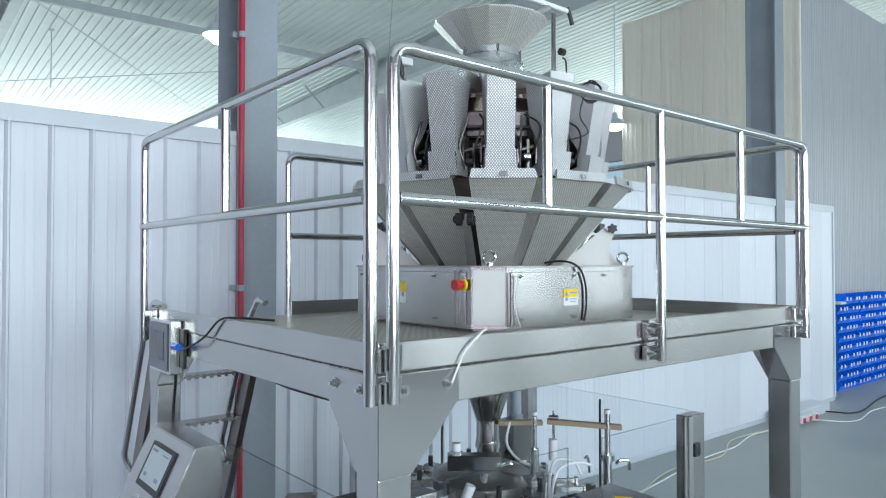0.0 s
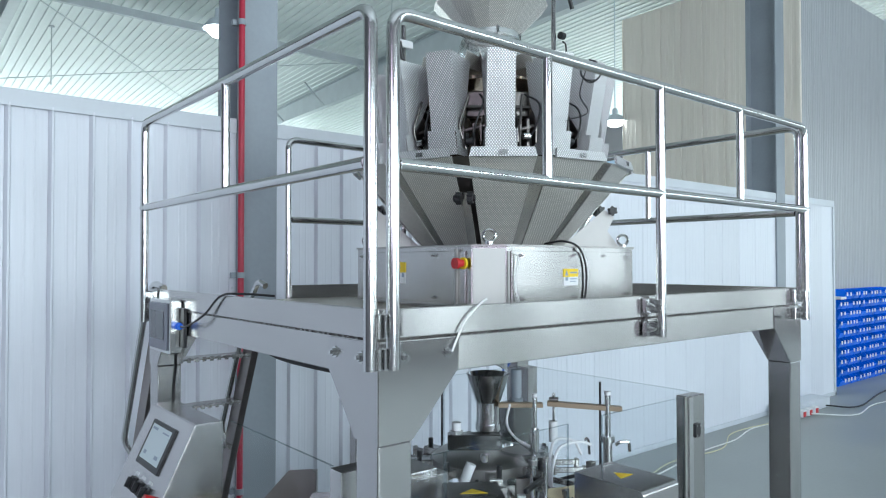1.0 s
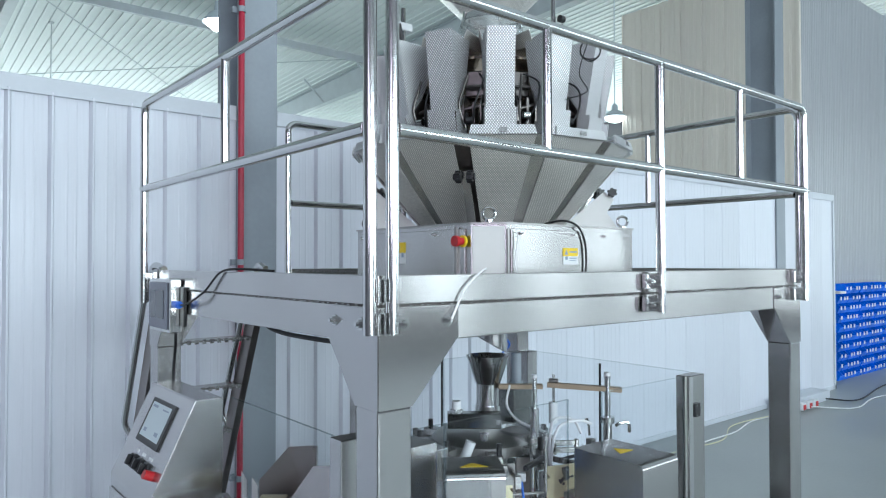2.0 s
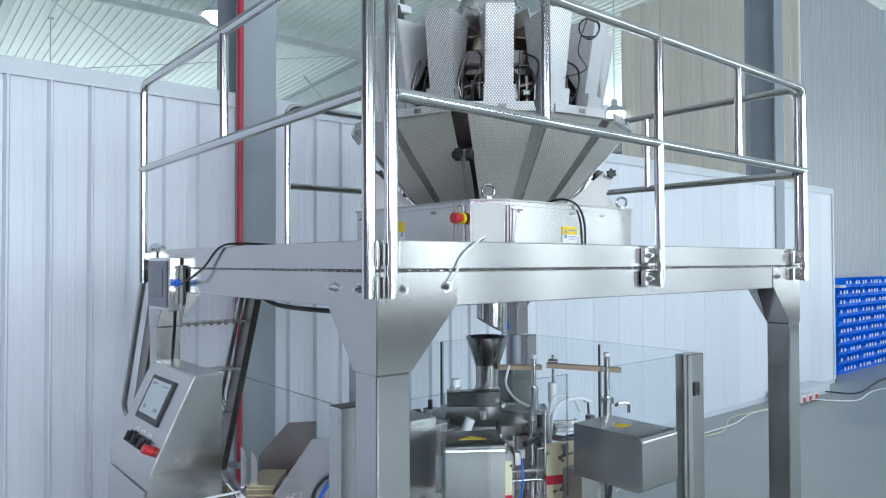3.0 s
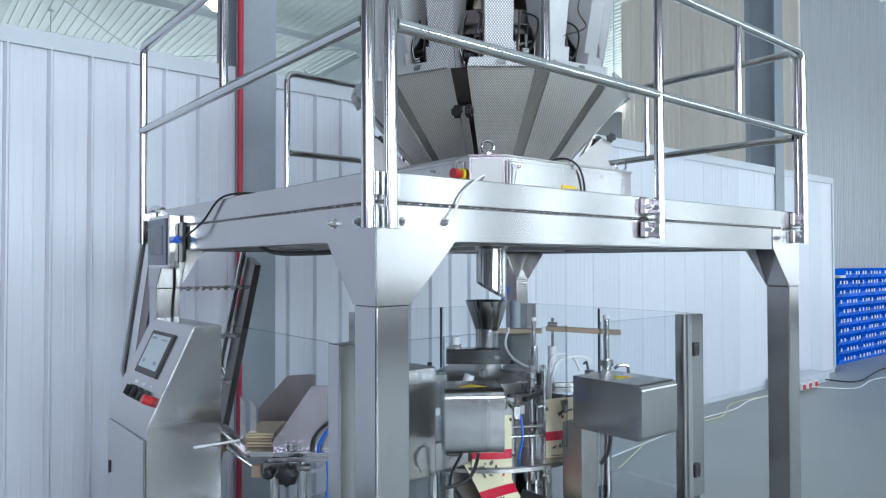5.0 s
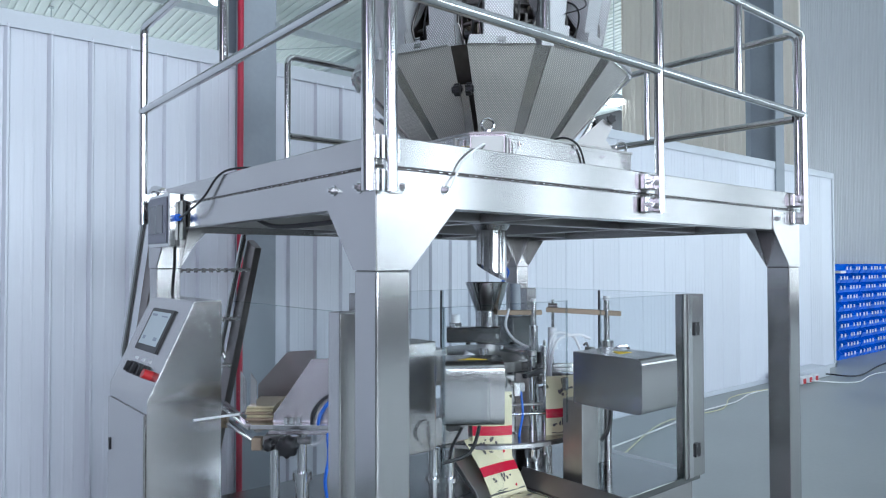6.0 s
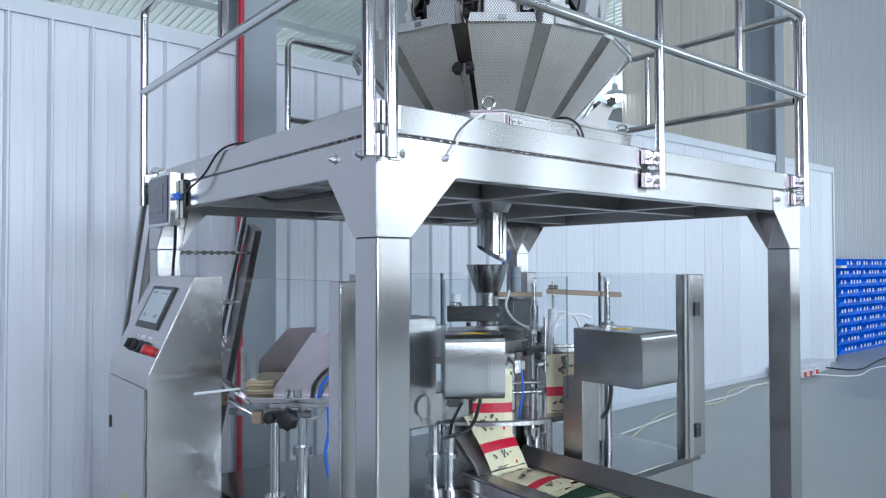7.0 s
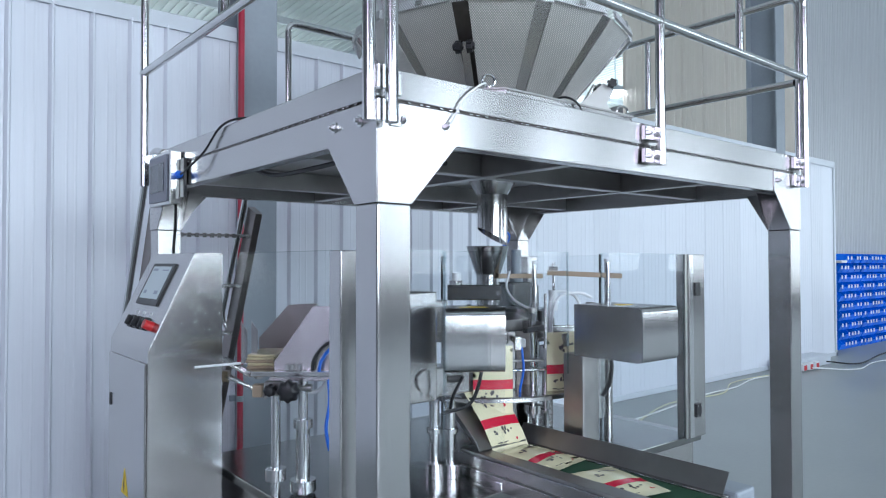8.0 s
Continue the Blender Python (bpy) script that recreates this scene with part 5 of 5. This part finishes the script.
mrod("lift_cylinder", (2.70, 2.65, 1.464), (2.70, 2.65, 1.615), 0.028, COLUMN, label="blue-grey lift cylinder")
mrod("cylinder_base", (2.70, 2.65, 1.44), (2.70, 2.65, 1.464), 0.036, COLUMN)
# funnel bracket with its face bolt
bk = mbox("funnel_bracket", 1.925, 2.16, 2.23, 2.295, 1.380, 1.447, STEEL_TABLE, 0.004, turn=-39)
mrod("screw", (2.105, 2.175, 1.41), (2.098, 2.167, 1.41), 0.010, POLISHED, parent=bk, seg=10)
mrod("air_valve", (1.972, 2.30, 1.447), (1.972, 2.30, 1.50), 0.020, WHITEP, label="small white air valve")
mbox("valve_block", 1.952, 1.992, 2.28, 2.32, 1.448, 1.466, POLISHED, 0.003)
# clear catch funnel beside the turret
bm = B()
lathe(bm, [(0.115, 1.335), (0.105, 1.30), (0.045, 1.21), (0.03, 1.15), (0.026, 1.15), (0.041, 1.212), (0.10, 1.302), (0.11, 1.335)], (2.34, 2.25, 0), 28)
ob = part("catch_funnel", bm, FILM, mach, "clear plastic catch funnel", smooth=True)
mrod("air_cylinder", (1.92, 2.20, 1.26), (1.95, 2.18, 1.35), 0.022, WHITEP)
mrod("air_cylinder", (2.10, 2.26, 1.22), (2.10, 2.26, 1.345), 0.022, POLISHED)
mbox("turret_plate", 2.02, 2.12, 2.10, 2.115, 1.01, 1.25, STEEL_DARK, 0.003, turn=-30)
mbox("clamp_bar", 2.05, 2.24, 1.99, 2.01, 1.255, 1.275, BLACK, 0.004, turn=20)
mbox("jaw", 2.27, 2.30, 1.80, 1.83, 1.19, 1.38, STEEL_DARK, 0.003)
mrod("jaw_rod", (2.06, 1.86, 1.20), (2.06, 1.86, 1.42), 0.006, STEEL)
mbox("valve_block", 2.28, 2.36, 2.02, 2.10, 1.05, 1.18, STEEL, 0.004)
mbox("rear_cabinet", 2.42, 2.60, 2.30, 2.60, 0.736, 1.02, STEEL, 0.004)
mbox("rear_column", 2.63, 2.77, 2.60, 2.72, 0.736, 1.439, STEEL_TABLE, 0.004)
# filling funnel
FXC, FYC = 2.444, 2.602
bm = B()
lathe(bm, [(0.112, 1.628), (0.064, 1.487), (0.060, 1.483), (0.058, 1.30), (0.052, 1.30), (0.054, 1.483), (0.058, 1.490), (0.108, 1.628)], (FXC, FYC, 0), 40)
part("filling_funnel", bm, POLISHED, mach, "polished filling funnel", smooth=True)
bm = B()
lathe(bm, [(0.059, 1.375), (0.066, 1.375), (0.066, 1.345), (0.059, 1.345)], (FXC, FYC, 0), 32)
part("funnel_clamp", bm, POLISHED, mach, smooth=True)
bm = B()
lathe(bm, [(0.055, 1.32), (0.055, 1.235), (0.050, 1.235), (0.050, 1.32)], (FXC - 0.02, FYC - 0.02, 0), 32)
part("funnel_outlet", bm, POLISHED, mach, smooth=True)
bm = B()
lathe(bm, [(0.056, 1.235), (0.056, 1.21), (0.045, 1.21), (0.045, 1.235)], (FXC - 0.02, FYC - 0.02, 0), 32)
part("outlet_ring", bm, WHITEP, mach, "white outlet ring", smooth=True)
# hoses
mtube("hose", [(2.30, 2.05, 1.17), (2.26, 2.02, 1.32), (2.33, 2.05, 1.41), (2.42, 2.02, 1.40), (2.45, 2.0, 1.34)], 0.0065, WHITEP, "white air hose")
mtube("hose", [(2.27, 2.0, 1.15), (2.24, 1.99, 1.28), (2.30, 2.0, 1.39), (2.40, 1.97, 1.41), (2.46, 1.95, 1.39)], 0.0065, WHITEP, "white air hose")
mtube("hose", [(2.42, 2.42, 1.50), (2.36, 2.38, 1.42), (2.38, 2.32, 1.35), (2.46, 2.22, 1.30)], 0.006, WHITEP, "white air hose")
mtube("hose", [(2.62, 2.68, 1.72), (2.56, 2.60, 1.66), (2.60, 2.66, 1.60), (2.55, 2.64, 1.5)], 0.005, BLUEHOSE, "blue air hose")
mtube("hose", [(2.66, 2.70, 1.70), (2.62, 2.66, 1.63), (2.56, 2.56, 1.68), (2.53, 2.57, 1.72)], 0.005, BLUEHOSE, "blue air hose")
mtube("hose", [(1.80, 1.98, 1.36), (1.82, 1.97, 1.2), (1.80, 1.96, 1.1), (1.72, 1.93, 1.02), (1.62, 1.97, 0.99)], 0.007, RUBBER, "black cable")
mtube("hose", [(1.84, 2.0, 1.33), (1.845, 1.98, 1.25), (1.84, 1.98, 1.2)], 0.007, BLUEHOSE, "blue air hose")
mtube("hose", [(1.66, 1.97, 1.0), (1.64, 1.93, 1.06), (1.66, 1.90, 1.13)], 0.006, RUBBER, "black cable")

# bag magazine at the machine's open side
mag = thing("bag_magazine", "stainless bag magazine with sloped side plates and hand knob", "bag magazine")


MAG = Matrix.Rotation(radians(-39.5), 4, "Z")     # the magazine stands askew: u along its plates, w across, z up


def gbox(name, u0, u1, w0, w1, z0, z1, material=STEEL, bevel=0.002, label="", parent=mag):
    bm = B()
    box(bm, u0, u1, w0, w1, z0, z1, bevel, m=MAG)
    return part(name, bm, material, parent, label)


def grod(name, p, q, r, material=POLISHED, label="", parent=mag):
    return mrod(name, MAG @ Vector(p), MAG @ Vector(q), r, material, label=label, parent=parent)


def gplate(outline, w, material, parent=mag):
    bm = B()
    prism(bm, outline, "y", w, w + 0.004)
    bmesh.ops.transform(bm, matrix=MAG, verts=bm.verts)
    return part("side_plate", bm, material, parent)


# far plate and flange: brown colour stands in for dark reflections in the steel
pl = gplate([(-0.725, 1.170), (-0.725, 1.249), (-0.61, 1.378), (-0.512, 1.384), (-0.512, 1.170)], 2.735, STEEL_BROWN)
gbox("plate_flange", -0.5115, -0.495, 2.70, 2.735, 1.19, 1.384, STEEL_BROWN, 0.001, parent=pl)
gplate([(-0.591, 1.168), (-0.591, 1.197), (-0.457, 1.390), (-0.350, 1.394), (-0.350, 1.168)], 2.436, STEEL)
gbox("base_plate", -0.69, -0.34, 2.43, 2.76, 1.157, 1.166, STEEL)
gbox("front_lip", -0.665, -0.34, 2.405, 2.429, 1.150, 1.167, POLISHED)
gbox("front_rail", -0.60, -0.34, 2.398, 2.404, 1.135, 1.150, STEEL)
for du, dz, m in ((0.0, 0.0, STEEL), (0.03, -0.008, STEEL_DARK)):
    bm = B()
    a, b = Vector((-0.93 + du, 2.86, 1.160 + dz)), Vector((-0.668 + du, 2.42, 1.152 + dz))
    box(bm, -0.011, 0.011, -0.006, 0.006, -(b - a).length, 0, 0.002, m=MAG @ look(a, b))
    part("side_rail", bm, m, mag)
for p in ((-0.885, 2.815, 1.085), (-0.645, 2.43, 1.098)):
    bm = B()
    box(bm, -0.018, 0.018, -0.018, 0.018, -0.022, 0.022, 0.003, m=MAG @ Matrix.Translation(p))
    part("rod_block", bm, BRASS, mag, "tan bearing block")
grod("slide_rod", (-0.885, 2.815, 1.085), (-0.645, 2.43, 1.098), 0.007)
grod("slide_rod", (-0.860, 2.815, 1.088), (-0.620, 2.43, 1.073), 0.005, STEEL_DARK)
grod("feeler_rod", (-0.865, 2.42, 1.180), (-0.735, 2.52, 1.180), 0.0045, WHITEP, "thin pale feeler rod")
for u, w, z in ((-0.686, 2.50, 1.335), (-0.752, 2.60, 1.325)):
    bm = B()
    prism(bm, [(u - 0.004, 1.166), (u + 0.018, 1.166), (u + 0.018, z - 0.035), (u - 0.004, z)], "y", w, w + 0.003)
    bmesh.ops.transform(bm, matrix=MAG, verts=bm.verts)
    part("end_finger", bm, POLISHED, mag)
for u in (-0.545, -0.525, -0.50):
    gbox("clamp_screw", u - 0.006, u + 0.006, 2.412, 2.428, 1.168, 1.192, POLISHED)
for u, w, r, sleeve in ((-0.583, 2.425, 0.0165, None), (-0.492, 2.446, 0.0165, 0.965)):
    grod("stand_rod", (u, w, 0.736), (u, w, 1.15), r)
    if sleeve:
        grod("rod_sleeve", (u, w, 0.785), (u, w, sleeve), 0.024)
        grod("rod_collar", (u, w, sleeve), (u, w, sleeve + 0.03), 0.033)
        grod("rod_collar", (u, w, 0.745), (u, w, 0.785), 0.045)
    else:
        grod("rod_collar", (u, w, 0.79), (u, w, 0.83), 0.036)
grod("clamp_bar", (-0.60, 2.44, 1.105), (-0.46, 2.44, 1.105), 0.014, STEEL_DARK)
gbox("knob_block", -0.615, -0.555, 2.39, 2.45, 1.085, 1.134, STEEL_DARK)
for u, w, r in ((-0.518, 2.35, 0.036), (-0.585, 2.37, 0.020)):
    bm = B()
    c, d = Vector((u, w, 1.112)), Vector((0, -1, 0))
    rings = []
    for off, k in ((-0.04, 0.45), (-0.001, 0.45), (0.0, 0.92), (0.006, 1.0), (0.028, 1.0), (0.036, 0.85), (0.041, 0.5)):
        rings.append([bm.verts.new(MAG @ (c + d * off + Vector((math.cos(g), 0, math.sin(g))) * r * k * (1 + 0.09 * math.cos(8 * g) * (k > 0.8)))) for g in (2 * math.pi * n / 48 for n in range(48))])
    for lo, hi in zip(rings, rings[1:]):
        for n in range(48):
            bm.faces.new((lo[n], lo[(n + 1) % 48], hi[(n + 1) % 48], hi[n]))
    bm.faces.new(rings[0]), bm.faces.new(rings[-1])
    part("hand_knob", bm, BLACK, mag, "black hand knob", smooth=True)
for pts, m, r in (([(-0.455, 2.42, 1.168), (-0.445, 2.41, 1.215), (-0.405, 2.41, 1.26), (-0.36, 2.42, 1.275)], RUBBER, 0.006),
                  ([(-0.43, 2.41, 1.168), (-0.42, 2.40, 1.205), (-0.39, 2.40, 1.245), (-0.355, 2.41, 1.262)], BLUEHOSE, 0.006),
                  ([(-0.395, 2.40, 1.14), (-0.39, 2.39, 1.06), (-0.40, 2.38, 0.98), (-0.39, 2.39, 0.90)], BLUEHOSE, 0.006),
                  ([(-0.385, 2.41, 1.14), (-0.38, 2.40, 1.05), (-0.385, 2.40, 0.96)], RUBBER, 0.005),
                  ([(-0.50, 2.45, 1.13), (-0.47, 2.45, 1.09), (-0.43, 2.44, 1.10), (-0.40, 2.43, 1.14)], WHITEP, 0.007)):
    mtube("hose", [MAG @ Vector(p) for p in pts], r, m, "air hose", mag)

# ---- bags ----


def bag(m, curl=0.0, w=0.15, h=0.27):
    """A filled flat pouch: cream film with a red band, print marks as bars."""
    t = thing("snack_bag", "cream plastic pouch with a red band and dark print", "bag", "printed pouches")
    nx, nz = 8, 14
    rng = random.Random(int(m.translation.x * 1000))

    def surf(i, j, side):
        u, v = i / nx, j / nz
        puff = 0.010 * math.sin(math.pi * u) ** 0.7 * math.sin(math.pi * min(1, v * 1.15)) ** 0.6
        wrinkle = 0.003 * noise.noise(Vector((u * 5, v * 7, side * 3.0 + m.translation.x * 9)))
        return m @ Vector(((u - 0.5) * w, side * puff + wrinkle + curl * (v - 0.5) ** 2, -v * h))
    for nm, j0, j1, mt in (("film", 0, 7, BAG), ("band", 7, 9, BAGRED), ("film", 9, 14, BAG)):
        bm = B()
        for side in (-1, 1):
            g = [[bm.verts.new(surf(i, j, side)) for i in range(nx + 1)] for j in range(j0, j1 + 1)]
            for a, b in zip(g, g[1:]):
                for i in range(nx):
                    bm.faces.new((a[i], a[i + 1], b[i + 1], b[i]))
        bmesh.ops.remove_doubles(bm, verts=bm.verts, dist=0.0003)
        part(nm, bm, mt, t, smooth=True)
    for u0, u1, v0, v1, mt in ((0.25, 0.45, 0.20, 0.30, BAGDARK), (0.5, 0.8, 0.16, 0.21, BAGDARK), (0.2, 0.34, 0.70, 0.76, BAGDARK), (0.38, 0.52, 0.68, 0.78, BAGDARK), (0.56, 0.68, 0.70, 0.77, BAGDARK), (0.2, 0.5, 0.87, 0.89, BAGDARK), (0.72, 0.84, 0.83, 0.90, BAGRED)):
        bm = B()
        for k in range(max(2, int((u1 - u0) * 22))):
            cu, cv = u0 + (u1 - u0) * rng.random(), v0 + (v1 - v0) * rng.random()
            ru, rv = (u1 - u0) * rng.uniform(0.16, 0.34), (v1 - v0) * rng.uniform(0.22, 0.5)
            loop = []
            for c in range(9):
                g, far = 2 * math.pi * c / 9, rng.uniform(0.6, 1.0)
                p = surf((cu + ru * far * math.cos(g)) * nx, (cv + rv * far * math.sin(g)) * nz, -1)
                loop.append(bm.verts.new(m @ (m.inverted() @ p + Vector((0, -0.0012 - 0.0002 * k, 0)))))
            bm.faces.new(loop)
        part("print_mark", bm, mt, t)
    return t


bag(Matrix.Translation((2.262, 1.94, 1.25)) @ Matrix.Rotation(radians(-18), 4, "Z"), 0.0, 0.165)
bag(Matrix.Translation((1.925, 2.02, 1.21)) @ Matrix.Rotation(radians(-35), 4, "Z"), 0.0, 0.16)

# stack of empty pouches in the magazine
for k in range(5):
    bm = B()
    d = 0.004 * math.sin(k * 2.1)
    box(bm, -0.70 + d, -0.60 + d, 2.47, 2.66 + d, 1.1665 + k * 0.0105, 1.1755 + k * 0.0105, 0.003, m=MAG)
    tagged(part("empty_pouch", bm, (BRASS, POUCH, BRASS, POUCH, POUCH)[k]), "flat empty printed pouch in the magazine stack", "bag", "stacked pouches")

# ---- outfeed conveyor ----
conv = thing("outfeed_conveyor", "narrow stainless outfeed conveyor with a dark green belt", "conveyor")
KX0, KX1, KY0, KY1, KZ = 1.76, 2.08, 1.11, 2.03, 0.815


def kbox(name, x0, x1, y0, y1, z0, z1, material=STEEL, bevel=0.003, label=""):
    return mbox(name, x0, x1, y0, y1, z0, z1, material, bevel, label, conv)


for x0, x1 in ((KX0, KX0 + 0.03), (KX1 - 0.03, KX1)):
    kbox("side_profile", x0, x1, KY0, KY1, KZ - 0.10, KZ - 0.052)
    kbox("side_profile", x0 + 0.004, x1 - 0.004, KY0, KY1, KZ - 0.0515, KZ - 0.0455, STEEL_DARK, 0)
    kbox("side_profile", x0, x1, KY0, KY1, KZ - 0.045, KZ)
kbox("edge_cover", KX0 - 0.002, KX0 + 0.075, KY0, KY1, KZ + 0.001, KZ + 0.014, STEEL_DARK, 0.004)
kbox("belt", KX0 + 0.032, KX1 - 0.032, KY0 + 0.01, KY1 - 0.02, KZ - 0.02, KZ - 0.004, BELT, 0.006, "dark green belt")
bm = B()
slab(bm, [(KX1 - 0.01, KY0 + 0.02, KZ), (KX1 - 0.01, KY1, KZ), (KX1 + 0.03, KY1, KZ + 0.062), (KX1 + 0.03, KY0 + 0.02, KZ + 0.062)], 0.003)
part("side_guide", bm, STEEL_DARK, conv, "flared side guide sheet")
bm = B()
rod(bm, (KX0 + 0.03, KY0, KZ - 0.025), (KX1 - 0.03, KY0, KZ - 0.025), 0.025)
part("end_roller", bm, STEEL_DARK, conv)
kbox("drive_motor", KX1 + 0.005, KX1 + 0.12, KY0 - 0.02, KY0 + 0.12, KZ - 0.10, KZ + 0.01, COLUMN, 0.01, "blue-grey drive motor")
for y in (1.25, 1.85):
    for x in (KX0 + 0.015, KX1 - 0.015):
        mrod("leg", (x, y, 0.0), (x, y, KZ - 0.10), 0.015, STEEL, parent=conv)
for k in range(3):
    kbox("slot_nut", KX0 - 0.006, KX0, 1.3 + k * 0.25, 1.33 + k * 0.25, KZ - 0.085, KZ - 0.065, POLISHED)
# sloped chute down to the belt
bm = B()
slab(bm, [(1.75, 2.13, 1.0), (2.04, 2.13, 1.0), (2.02, 1.93, 0.835), (1.77, 1.93, 0.835)], 0.003)
slab(bm, [(1.75, 2.13, 1.0), (1.77, 1.93, 0.835), (1.755, 1.93, 0.87), (1.73, 2.13, 1.06)], 0.003)
part("chute", bm, STEEL_DARK, conv, "sloped discharge chute")

bag(Matrix.Translation((1.93, 2.085, 1.03)) @ Matrix.Rotation(radians(-40), 4, "X"), 0.05, 0.19)
bag(Matrix.Translation((1.91, 1.90, KZ + 0.012)) @ Matrix.Rotation(radians(8), 4, "Z") @ Matrix.Rotation(radians(-88), 4, "X"), 0.0, 0.19)
bag(Matrix.Translation((1.92, 1.53, KZ + 0.012)) @ Matrix.Rotation(radians(-10), 4, "Z") @ Matrix.Rotation(radians(-88), 4, "X"), 0.0, 0.19)
